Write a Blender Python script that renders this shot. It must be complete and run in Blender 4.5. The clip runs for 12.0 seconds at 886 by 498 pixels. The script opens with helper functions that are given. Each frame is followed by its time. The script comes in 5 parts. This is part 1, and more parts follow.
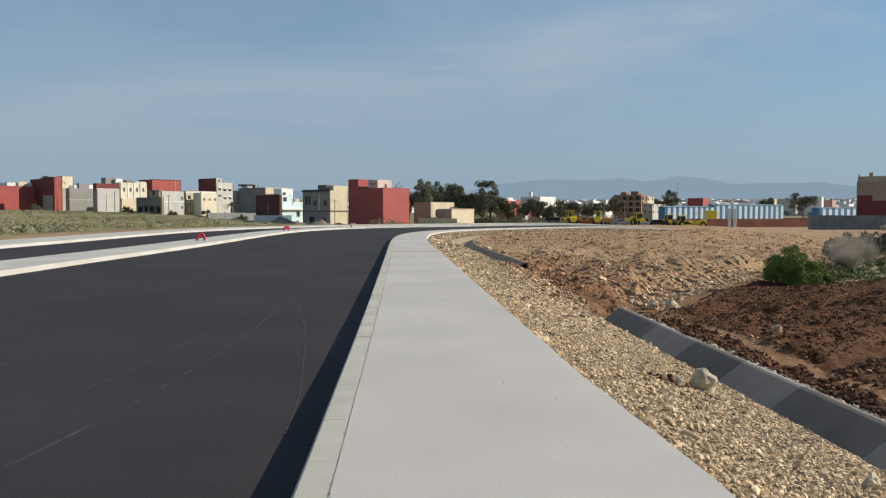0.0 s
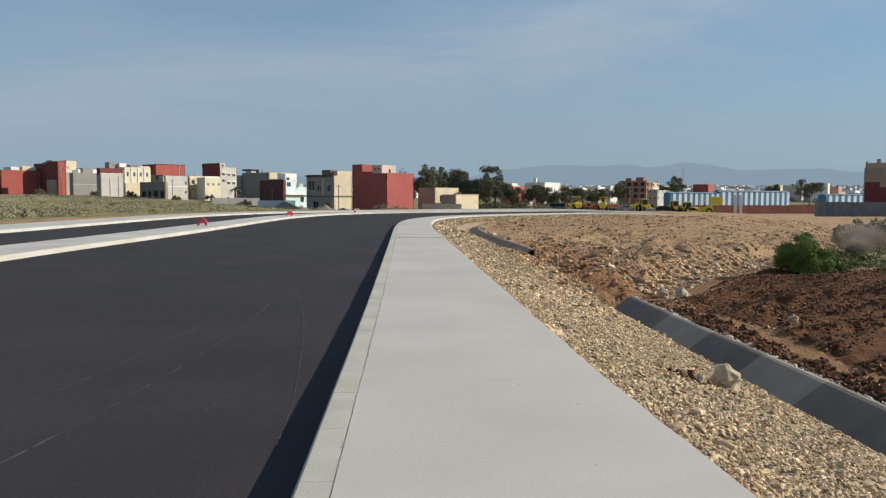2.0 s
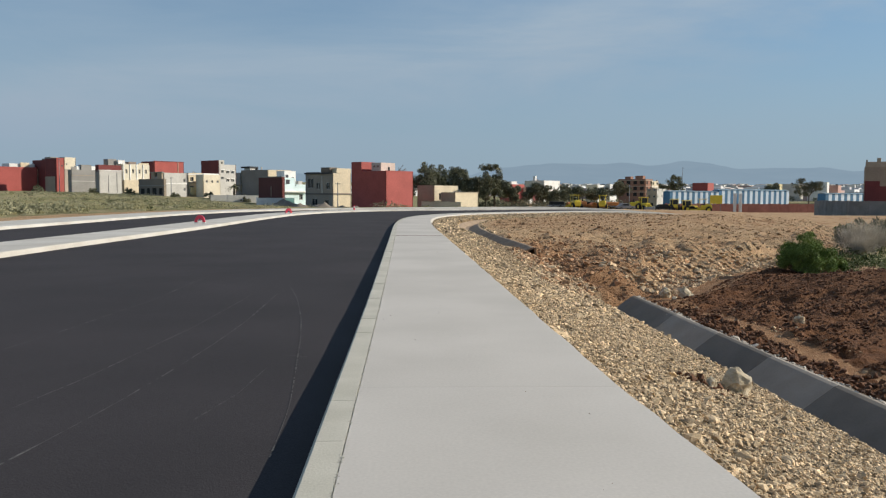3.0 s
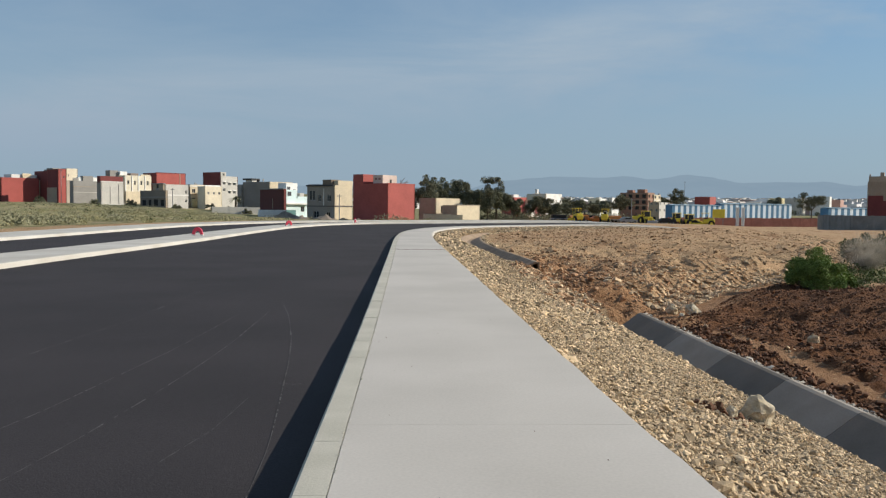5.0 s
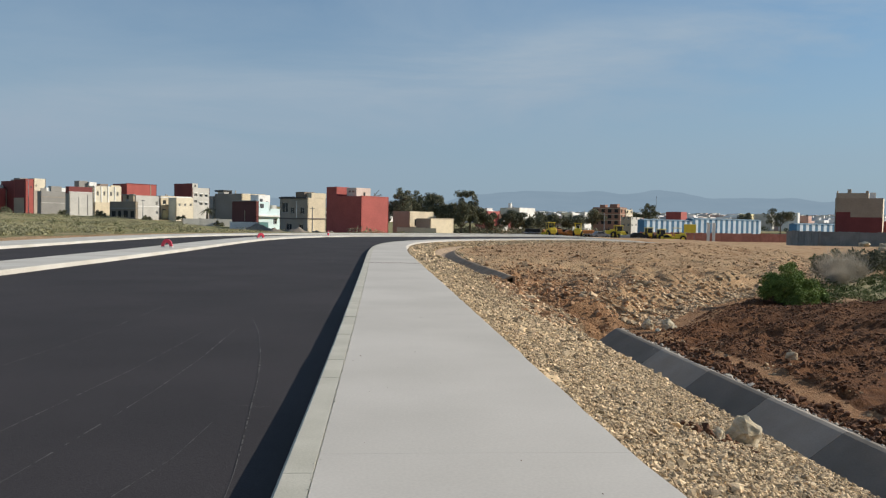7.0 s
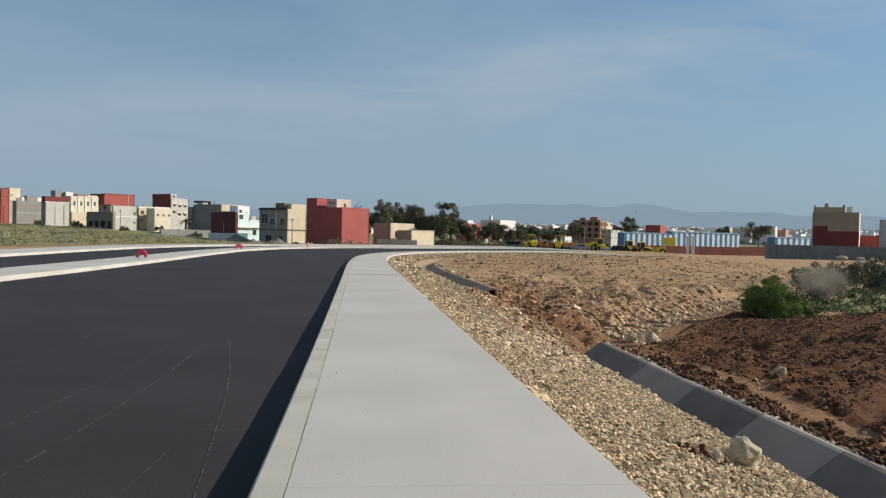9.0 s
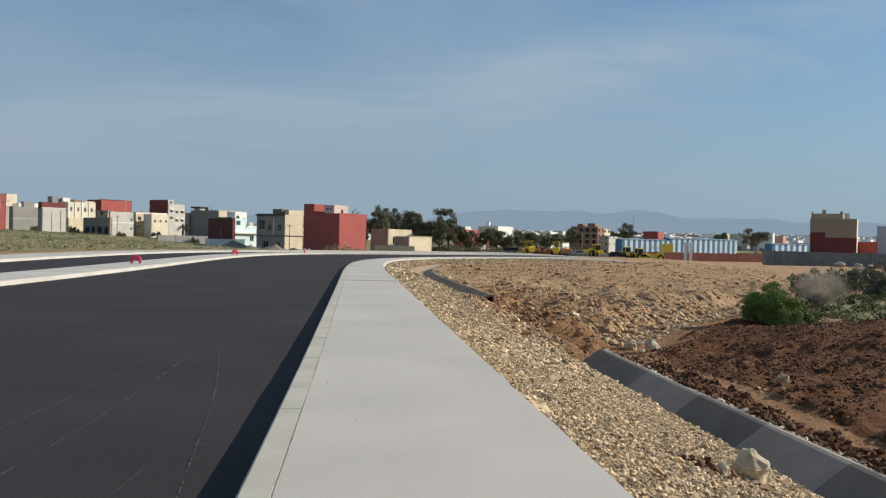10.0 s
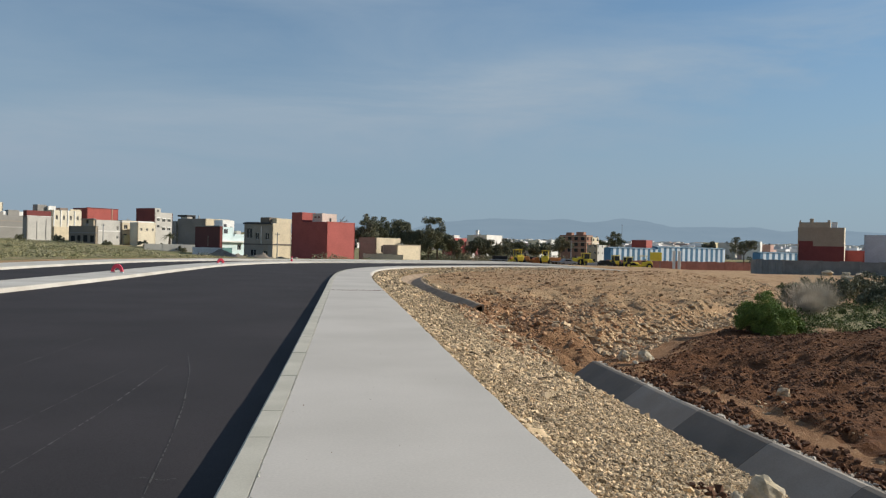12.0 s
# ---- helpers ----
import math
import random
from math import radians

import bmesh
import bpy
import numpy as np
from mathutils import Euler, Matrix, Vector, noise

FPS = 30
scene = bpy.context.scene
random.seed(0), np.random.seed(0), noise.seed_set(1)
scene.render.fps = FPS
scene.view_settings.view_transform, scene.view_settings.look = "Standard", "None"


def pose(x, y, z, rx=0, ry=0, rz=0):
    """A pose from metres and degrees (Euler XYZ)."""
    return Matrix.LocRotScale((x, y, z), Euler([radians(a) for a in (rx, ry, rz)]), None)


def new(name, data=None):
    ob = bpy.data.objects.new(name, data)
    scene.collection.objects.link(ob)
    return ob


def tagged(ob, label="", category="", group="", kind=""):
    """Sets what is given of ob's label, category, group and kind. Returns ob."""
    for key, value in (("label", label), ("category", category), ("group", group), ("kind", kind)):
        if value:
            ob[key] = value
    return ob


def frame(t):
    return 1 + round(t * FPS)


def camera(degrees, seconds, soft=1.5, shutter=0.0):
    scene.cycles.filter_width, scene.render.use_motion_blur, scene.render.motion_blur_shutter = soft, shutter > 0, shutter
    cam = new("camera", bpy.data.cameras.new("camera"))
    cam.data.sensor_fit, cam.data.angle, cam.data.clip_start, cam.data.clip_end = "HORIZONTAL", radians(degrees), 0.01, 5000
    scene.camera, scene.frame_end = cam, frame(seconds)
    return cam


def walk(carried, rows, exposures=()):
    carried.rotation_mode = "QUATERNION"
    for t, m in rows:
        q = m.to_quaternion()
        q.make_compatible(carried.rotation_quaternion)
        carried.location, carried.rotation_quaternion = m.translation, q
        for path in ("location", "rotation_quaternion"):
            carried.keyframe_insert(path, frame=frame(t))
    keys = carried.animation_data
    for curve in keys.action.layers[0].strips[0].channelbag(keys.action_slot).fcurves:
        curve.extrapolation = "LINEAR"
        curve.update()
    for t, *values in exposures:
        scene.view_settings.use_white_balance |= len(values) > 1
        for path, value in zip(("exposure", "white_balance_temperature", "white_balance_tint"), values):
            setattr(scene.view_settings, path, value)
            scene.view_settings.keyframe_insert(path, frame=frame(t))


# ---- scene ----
# camera and its walk: a slow stroll of four metres along the footpath
cam = camera(57.0, 12.0, soft=1.25)
PATH = [
    (0, pose(-0.015, 0.226, 1.521, 87.41, 0.00, -2.02)),
    (0.5, pose(-0.014, 0.408, 1.509, 87.12, -0.10, -2.01)),
    (1, pose(-0.012, 0.573, 1.507, 86.85, -0.10, -1.96)),
    (1.5, pose(-0.014, 0.712, 1.505, 86.67, -0.11, -1.76)),
    (2, pose(-0.034, 0.887, 1.517, 86.40, -0.16, -1.73)),
    (2.5, pose(-0.068, 1.055, 1.510, 86.22, -0.29, -1.85)),
    (4.5, pose(-0.017, 1.771, 1.520, 86.80, -0.46, -1.47)),
    (5, pose(-0.021, 1.921, 1.522, 87.14, -0.57, -1.66)),
    (5.5, pose(-0.037, 2.029, 1.507, 87.42, -0.73, -1.99)),
    (6, pose(-0.048, 2.127, 1.502, 87.66, -0.87, -2.45)),
    (6.5, pose(-0.057, 2.224, 1.502, 87.91, -0.95, -3.00)),
    (7, pose(-0.058, 2.314, 1.514, 88.10, -0.96, -3.52)),
    (9, pose(-0.043, 2.865, 1.473, 88.98, -1.23, -4.88)),
    (9.5, pose(-0.019, 3.024, 1.462, 89.25, -1.23, -4.99)),
    (10, pose(0.010, 3.195, 1.450, 89.42, -1.27, -5.04)),
    (10.5, pose(0.033, 3.363, 1.439, 89.59, -1.28, -5.05)),
    (11, pose(0.049, 3.545, 1.436, 89.79, -1.34, -5.10)),
    (11.5, pose(0.064, 3.722, 1.446, 89.90, -1.34, -5.49)),
    (12, pose(0.084, 3.882, 1.453, 90.04, -1.28, -5.83)),
]
walk(cam, PATH, exposures=[(0, 0.14), (2.5, 0.12), (5.5, 0.14), (6.5, 0.08), (7, 0.10), (9, 0.08), (9.6, 0.04), (10.2, 0.13), (11.5, 0.13), (12, 0.04)])

# ---- light ----
SUN_EL, SUN_AZ = radians(25), radians(80)  # azimuth from +y towards +x
sun = new("sun", bpy.data.lights.new("sun", "SUN"))
sun.data.energy, sun.data.angle, sun.data.color = 5.0, radians(0.55), (1.0, 0.92, 0.79)
sun.rotation_euler = Vector((math.sin(SUN_AZ) * math.cos(SUN_EL), math.cos(SUN_AZ) * math.cos(SUN_EL), math.sin(SUN_EL))).to_track_quat("Z", "Y").to_euler()

world = bpy.data.worlds.new("sky")
scene.world = world
world.use_nodes = True
wt = world.node_tree
wt.nodes.clear()


def wnode(kind, **props):
    n = wt.nodes.new(kind)
    for k, v in props.items():
        setattr(n, k, v)
    return n


wout = wnode("ShaderNodeOutputWorld")
wbg = wnode("ShaderNodeBackground")
wbg.inputs["Strength"].default_value = 0.1
wsky = wnode("ShaderNodeTexSky", sky_type="NISHITA", sun_disc=False, sun_elevation=SUN_EL, sun_rotation=SUN_AZ,
             altitude=50, air_density=1.0, dust_density=0.15, ozone_density=2.2)
wco = wnode("ShaderNodeTexCoord")
# thin cirrus: stretched noise over the dome, thicker in two broad drifts
wmap = wnode("ShaderNodeMapping")
wmap.inputs["Scale"].default_value = (1.0, 1.0, 5.0)
wmap.inputs["Rotation"].default_value = (0.0, radians(12), 0.0)
wn1 = wnode("ShaderNodeTexNoise")
wn1.inputs["Scale"].default_value, wn1.inputs["Detail"].default_value, wn1.inputs["Roughness"].default_value = 2.0, 9.0, 0.6
wn1.inputs["Distortion"].default_value = 0.5
wr1 = wnode("ShaderNodeValToRGB")
wr1.color_ramp.elements[0].position, wr1.color_ramp.elements[1].position = 0.34, 0.66
wmix = wnode("ShaderNodeMix", data_type="RGBA")
wmul = wnode("ShaderNodeMath", operation="MULTIPLY")
wmul.inputs[1].default_value = 1.0
wl = wt.links.new
wl(wco.outputs["Generated"], wmap.inputs["Vector"])
wl(wmap.outputs[0], wn1.inputs["Vector"])
wl(wn1.outputs["Fac"], wr1.inputs[0])
wl(wr1.outputs[0], wmul.inputs[0])
wdrift = wnode("ShaderNodeVectorMath", operation="DOT_PRODUCT")  # height above a slanting line
wdrift.inputs[1].default_value = (-0.15, 0.0, 1.0)
wl(wco.outputs["Generated"], wdrift.inputs[0])
wup = wnode("ShaderNodeMapRange", interpolation_type="SMOOTHSTEP")
wdown = wnode("ShaderNodeMapRange", interpolation_type="SMOOTHSTEP")
for node_, values_ in ((wup, (0.04, 0.15, 0.35, 1.0)), (wdown, (0.165, 0.225, 1.0, 0.38))):
    for i_, v_ in enumerate(values_):
        node_.inputs[i_ + 1].default_value = v_
    wl(wdrift.outputs["Value"], node_.inputs[0])
wthick = wnode("ShaderNodeMath", operation="MULTIPLY")
wl(wup.outputs[0], wthick.inputs[0])
wl(wdown.outputs[0], wthick.inputs[1])
wcloud = wnode("ShaderNodeMath", operation="MULTIPLY")
wl(wmul.outputs[0], wcloud.inputs[0])
wl(wthick.outputs[0], wcloud.inputs[1])
wl(wcloud.outputs[0], wmix.inputs["Factor"])
wtint = wnode("ShaderNodeMix", data_type="RGBA", blend_type="MULTIPLY")  # clear spring air, slightly cyan
wtint.inputs["Factor"].default_value = 1.0
wtint.inputs["B"].default_value = (0.66, 0.85, 0.93, 1.0)
wl(wsky.outputs[0], wtint.inputs["A"])
wl(wtint.outputs["Result"], wmix.inputs["A"])
wmix.inputs["B"].default_value = (4.15, 4.95, 5.65, 1.0)
# pale haze thickening towards the horizon
wsep = wnode("ShaderNodeSeparateXYZ")
wl(wco.outputs["Generated"], wsep.inputs[0])
whz = wnode("ShaderNodeMapRange")
for i_, v_ in enumerate((0.0, 0.36, 0.97, 0.06)):
    whz.inputs[i_ + 1].default_value = v_
wl(wsep.outputs["Z"], whz.inputs[0])
whaze = wnode("ShaderNodeMix", data_type="RGBA")
wl(whz.outputs[0], whaze.inputs["Factor"])
wl(wmix.outputs["Result"], whaze.inputs["A"])
whaze.inputs["B"].default_value = (2.58, 3.42, 4.38, 1.0)
wl(whaze.outputs["Result"], wbg.inputs["Color"])
wl(wbg.outputs[0], wout.inputs[0])


# ---- materials ----
def material(name, base, rough=0.85, var=0.25, scale=3.0, fine=60.0, bump=0.15, bump_scale=None, tint=None, metal=0.0, island=0.0, obj=0.0, spec=0.5):
    """A surface with broad stains, fine grain and relief. tint: a second colour mixed in by the broad noise."""
    m = bpy.data.materials.new(name)
    m.use_nodes = True
    t = m.node_tree
    b = t.nodes["Principled BSDF"]
    b.inputs["Roughness"].default_value, b.inputs["Metallic"].default_value = rough, metal
    b.inputs["Specular IOR Level"].default_value = spec
    g = t.nodes.new("ShaderNodeNewGeometry")
    n1, n2 = t.nodes.new("ShaderNodeTexNoise"), t.nodes.new("ShaderNodeTexNoise")
    n1.inputs["Scale"].default_value, n1.inputs["Detail"].default_value = scale, 6
    n2.inputs["Scale"].default_value, n2.inputs["Detail"].default_value = fine, 3
    for n in (n1, n2):
        t.links.new(g.outputs["Position"], n.inputs["Vector"])
    second = tint or tuple(c * (1 - var) for c in base)
    mix = t.nodes.new("ShaderNodeMix")
    mix.data_type = "RGBA"
    ramp = t.nodes.new("ShaderNodeMapRange")
    ramp.inputs[1].default_value, ramp.inputs[2].default_value = 0.35, 0.65
    t.links.new(n1.outputs["Fac"], ramp.inputs[0])
    t.links.new(ramp.outputs[0], mix.inputs["Factor"])
    mix.inputs["A"].default_value, mix.inputs["B"].default_value = (*base, 1), (*second, 1)
    hsv = t.nodes.new("ShaderNodeHueSaturation")
    val = t.nodes.new("ShaderNodeMapRange")
    val.inputs[1].default_value, val.inputs[2].default_value = 0.25, 0.75
    val.inputs[3].default_value, val.inputs[4].default_value = 1 - var, 1 + var
    t.links.new(n2.outputs["Fac"], val.inputs[0])
    last = val.outputs[0]
    for amount, source in ((island, g.outputs["Random Per Island"]), (obj, None)):
        if amount:
            if source is None:
                oi = t.nodes.new("ShaderNodeObjectInfo")
                source = oi.outputs["Random"]
            mr = t.nodes.new("ShaderNodeMapRange")
            mr.inputs[3].default_value, mr.inputs[4].default_value = 1 - amount, 1 + amount
            t.links.new(source, mr.inputs[0])
            mm = t.nodes.new("ShaderNodeMath")
            mm.operation = "MULTIPLY"
            t.links.new(last, mm.inputs[0])
            t.links.new(mr.outputs[0], mm.inputs[1])
            last = mm.outputs[0]
    t.links.new(last, hsv.inputs["Value"])
    t.links.new(mix.outputs["Result"], hsv.inputs["Color"])
    t.links.new(hsv.outputs[0], b.inputs["Base Color"])
    if bump:
        bp = t.nodes.new("ShaderNodeBump")
        bp.inputs["Strength"].default_value, bp.inputs["Distance"].default_value = bump, 0.02
        n3 = n2
        if bump_scale:
            n3 = t.nodes.new("ShaderNodeTexNoise")
            n3.inputs["Scale"].default_value, n3.inputs["Detail"].default_value = bump_scale, 5
            t.links.new(g.outputs["Position"], n3.inputs["Vector"])
        t.links.new(n3.outputs["Fac"], bp.inputs["Height"])
        t.links.new(bp.outputs[0], b.inputs["Normal"])
    return m


M_ASPHALT = material("fresh_asphalt", (0.0345, 0.0308, 0.0322), 0.85, 0.24, 0.35, 90, 0.2, tint=(0.046, 0.0405, 0.0425), spec=0.18)
M_PATH = material("path_concrete", (0.55, 0.512, 0.462), 0.9, 0.06, 0.45, 45, 0.03, tint=(0.475, 0.442, 0.395))
M_KERB = material("kerb_concrete", (0.53, 0.50, 0.42), 0.9, 0.08, 1.8, 60, 0.15, tint=(0.45, 0.425, 0.35), obj=0.03)
M_MEDIAN = material("median_concrete", (0.56, 0.54, 0.495), 0.9, 0.10, 0.5, 20, 0.08, tint=(0.46, 0.43, 0.38))
M_DITCH = material("ditch_concrete", (0.21, 0.18, 0.147), 0.9, 0.10, 1.2, 40, 0.15, tint=(0.165, 0.14, 0.112), obj=0.08)
M_DITCH_PALE = material("dry_ditch_concrete", (0.34, 0.295, 0.245), 0.9, 0.10, 1.2, 40, 0.15, tint=(0.28, 0.24, 0.195), obj=0.08)
M_OLDDITCH = material("earthy_concrete", (0.34, 0.25, 0.17), 0.95, 0.15, 1.5, 40, 0.2, tint=(0.24, 0.165, 0.105))
M_STONE = material("limestone", (0.65, 0.495, 0.315), 0.95, 0.2, 6, 60, 0.3, tint=(0.45, 0.325, 0.185), island=0.6)
M_CLOD = material("soil_clod", (0.165, 0.073, 0.034), 0.98, 0.25, 6, 60, 0.4, tint=(0.105, 0.045, 0.02), island=0.4)
M_RUBBLE = material("rubble_stone", (0.62, 0.46, 0.285), 0.95, 0.2, 5, 50, 0.3, tint=(0.47, 0.325, 0.19), island=0.4)
M_PALE = material("pale_rock", (0.66, 0.57, 0.42), 0.95, 0.18, 5, 40, 0.35, tint=(0.42, 0.33, 0.20))
M_CRUST = material("mortar_crust", (0.47, 0.42, 0.35), 0.95, 0.15, 5, 40, 0.3, tint=(0.36, 0.31, 0.25), island=0.35)
M_MOUNTAIN = bpy.data.materials.new("mountain_haze_glow")  # far backdrop: glows flat blue-grey, the air-light put into its colour
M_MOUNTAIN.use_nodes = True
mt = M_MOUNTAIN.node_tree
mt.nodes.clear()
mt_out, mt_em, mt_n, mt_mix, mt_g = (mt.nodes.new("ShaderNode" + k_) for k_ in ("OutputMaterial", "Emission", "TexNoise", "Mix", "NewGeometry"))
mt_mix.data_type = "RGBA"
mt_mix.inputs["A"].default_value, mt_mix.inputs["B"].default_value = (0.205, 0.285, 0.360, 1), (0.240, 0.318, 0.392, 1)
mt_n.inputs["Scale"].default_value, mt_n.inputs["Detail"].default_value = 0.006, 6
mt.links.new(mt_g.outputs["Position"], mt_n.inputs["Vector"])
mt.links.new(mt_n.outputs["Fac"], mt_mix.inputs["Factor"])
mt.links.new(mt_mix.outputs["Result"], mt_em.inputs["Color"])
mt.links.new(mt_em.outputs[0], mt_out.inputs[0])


def ground_material():
    m = bpy.data.materials.new("earth")
    m.use_nodes = True
    t = m.node_tree
    b = t.nodes["Principled BSDF"]
    b.inputs["Roughness"].default_value, b.inputs["Specular IOR Level"].default_value = 0.98, 0.15
    g = t.nodes.new("ShaderNodeNewGeometry")
    at = t.nodes.new("ShaderNodeAttribute")
    at.attribute_name = "zone"
    sep = t.nodes.new("ShaderNodeSeparateColor")
    t.links.new(at.outputs["Color"], sep.inputs[0])

    def noise_of(scale, detail=5, rough=0.6):
        n = t.nodes.new("ShaderNodeTexNoise")
        n.inputs["Scale"].default_value, n.inputs["Detail"].default_value, n.inputs["Roughness"].default_value = scale, detail, rough
        t.links.new(g.outputs["Position"], n.inputs["Vector"])
        return n.outputs["Fac"]

    def mix(fac, a, c):
        n = t.nodes.new("ShaderNodeMix")
        n.data_type = "RGBA"
        for v, s in ((fac, "Factor"), (a, "A"), (c, "B")):
            if isinstance(v, tuple):
                n.inputs[s].default_value = (*v, 1)
            else:
                t.links.new(v, n.inputs[s])
        return n.outputs["Result"]

    def remap(v, lo, hi, a=0.0, c=1.0):
        n = t.nodes.new("ShaderNodeMapRange")
        for i, x in enumerate((lo, hi, a, c)):
            n.inputs[i + 1].default_value = x
        t.links.new(v, n.inputs[0])
        return n.outputs[0]

    def add_noise(mask, n, amount):
        k = t.nodes.new("ShaderNodeMath")
        k.operation = "MULTIPLY_ADD"
        t.links.new(n, k.inputs[0])
        k.inputs[1].default_value = amount
        t.links.new(mask, k.inputs[2])
        return remap(k.outputs[0], 0.5 + amount / 2 - 0.12, 0.5 + amount / 2 + 0.12)

    broad, mid, fine, grit = noise_of(0.12), noise_of(1.1), noise_of(7), noise_of(38, 3)
    field = mix(remap(mid, 0.38, 0.62), (0.48, 0.312, 0.173), (0.36, 0.217, 0.117))
    field = mix(remap(broad, 0.4, 0.62), field, (0.44, 0.298, 0.17))
    field = mix(remap(noise_of(0.35, 4), 0.54, 0.66), field, (0.27, 0.15, 0.076))
    field = mix(remap(noise_of(2.6, 6), 0.56, 0.70), field, (0.43, 0.325, 0.205))
    plough = mix(remap(fine, 0.35, 0.65), (0.16, 0.070, 0.030), (0.085, 0.037, 0.017))
    plough = mix(remap(mid, 0.5, 0.68), plough, (0.20, 0.098, 0.048))
    gravel = mix(remap(fine, 0.35, 0.65), (0.28, 0.203, 0.12), (0.17, 0.12, 0.067))
    gravel = mix(remap(grit, 0.52, 0.7), gravel, (0.17, 0.115, 0.06))
    grass = mix(remap(mid, 0.4, 0.6), (0.27, 0.245, 0.125), (0.35, 0.29, 0.17))
    grass = mix(remap(broad, 0.42, 0.6), grass, (0.215, 0.21, 0.095))
    grass = mix(remap(noise_of(0.5, 6), 0.53, 0.62), grass, (0.15, 0.155, 0.065))
    grass = mix(remap(noise_of(0.27, 6), 0.56, 0.66), grass, (0.27, 0.185, 0.105))
    c = mix(add_noise(sep.outputs[2], mid, 0.5), field, grass)
    c = mix(add_noise(sep.outputs[1], mid, 0.4), c, plough)
    bare = mix(remap(mid, 0.35, 0.65), (0.33, 0.185, 0.095), (0.235, 0.122, 0.060))
    bare = mix(remap(fine, 0.55, 0.68), bare, (0.40, 0.25, 0.14))
    c = mix(add_noise(at.outputs["Alpha"], mid, 0.5), c, bare)
    c = mix(add_noise(sep.outputs[0], fine, 0.4), c, gravel)
    t.links.new(c, b.inputs["Base Color"])
    bp = t.nodes.new("ShaderNodeBump")
    bp.inputs["Strength"].default_value, bp.inputs["Distance"].default_value = 0.9, 0.11
    t.links.new(noise_of(9, 6, 0.7), bp.inputs["Height"])
    t.links.new(bp.outputs[0], b.inputs["Normal"])
    return m


M_EARTH = ground_material()
_plain = {}


def paint(rgb, rough=0.85, **more):
    """Painted or rendered wall, made once for each colour."""
    key = (rgb, rough)
    if key not in _plain:
        _plain[key] = material("paint", rgb, rough, more.get("var", 0.14), more.get("scale", 0.35), more.get("fine", 4.0), more.get("bump", 0.05))
    return _plain[key]


# ---- building blocks ----
def mesh_object(name, verts, faces, mat, parent=None, label="", smooth=False):
    me = bpy.data.meshes.new(name)
    me.from_pydata([tuple(v) for v in verts], [], faces)
    me.materials.append(mat)
    if smooth:
        me.polygons.foreach_set("use_smooth", [True] * len(me.polygons))
    ob = new(name, me)
    if parent is not None:
        ob.parent = parent
    if label:
        ob["label"] = label
    return ob


def part(name, bm, mat, parent, label="", smooth=False):
    me = bpy.data.meshes.new(name)
    bmesh.ops.recalc_face_normals(bm, faces=bm.faces[:])
    bm.to_mesh(me)
    bm.free()
    me.materials.append(mat)
    if smooth:
        me.polygons.foreach_set("use_smooth", [True] * len(me.polygons))
    ob = new(name, me)
    ob.parent = parent
    if label:
        ob["label"] = label
    return ob


def thing(name, at, label, category, group="", kind="", turn=0.0):
    ob = new(name)
    ob.empty_display_size = 0.3
    ob.location, ob.rotation_euler = at, (0, 0, turn)
    return tagged(ob, label, category, group, kind)


def add_box(bm, x0, x1, y0, y1, z0, z1, bevel=0.0):
    r = bmesh.ops.create_cube(bm, size=1.0)
    for v in r["verts"]:
        v.co = Vector((x0 + (v.co.x + 0.5) * (x1 - x0), y0 + (v.co.y + 0.5) * (y1 - y0), z0 + (v.co.z + 0.5) * (z1 - z0)))
    if bevel:
        bmesh.ops.bevel(bm, geom=list({e for v in r["verts"] for e in v.link_edges}), offset=bevel, segments=1, affect="EDGES")


def add_tube(bm, a, b, r0, r1=None, n=8):
    a, b = Vector(a), Vector(b)
    q = (b - a).to_track_quat("Z", "Y").to_matrix().to_4x4()
    bmesh.ops.create_cone(bm, cap_ends=True, segments=n, radius1=r0, radius2=r0 if r1 is None else r1, depth=(b - a).length,
                          matrix=Matrix.Translation((a + b) / 2) @ q)


def dense(points, step=0.5):
    """A smooth line through control points, sampled evenly."""
    p = np.array(points, float)
    p = np.vstack([2 * p[0] - p[1], p, 2 * p[-1] - p[-2]])
    out = []
    for i in range(1, len(p) - 2):
        n = max(2, int(np.linalg.norm(p[i + 1] - p[i]) / 0.25))
        t = np.linspace(0, 1, n, endpoint=False)[:, None]
        a, b, c, d = p[i - 1], p[i], p[i + 1], p[i + 2]
        out.append(0.5 * (2 * b + (c - a) * t + (2 * a - 5 * b + 4 * c - d) * t ** 2 + (3 * b - a - 3 * c + d) * t ** 3))
    q = np.vstack(out + [p[-2:-1]])
    k = np.ones(25) / 25
    pad = np.vstack([np.repeat(q[:1], 12, 0), q, np.repeat(q[-1:], 12, 0)])
    q = np.stack([np.convolve(pad[:, j], k, "valid") for j in (0, 1)], 1)
    s = np.r_[0, np.cumsum(np.linalg.norm(np.diff(q, axis=0), axis=1))]
    u = np.arange(0, s[-1], step)
    return np.stack([np.interp(u, s, q[:, 0]), np.interp(u, s, q[:, 1])], 1)


def offset(line, d):
    """The line moved sideways, to the right where d is above nought."""
    t = np.gradient(line, axis=0)
    t /= np.linalg.norm(t, axis=1)[:, None]
    return line + d * np.stack([t[:, 1], -t[:, 0]], 1)


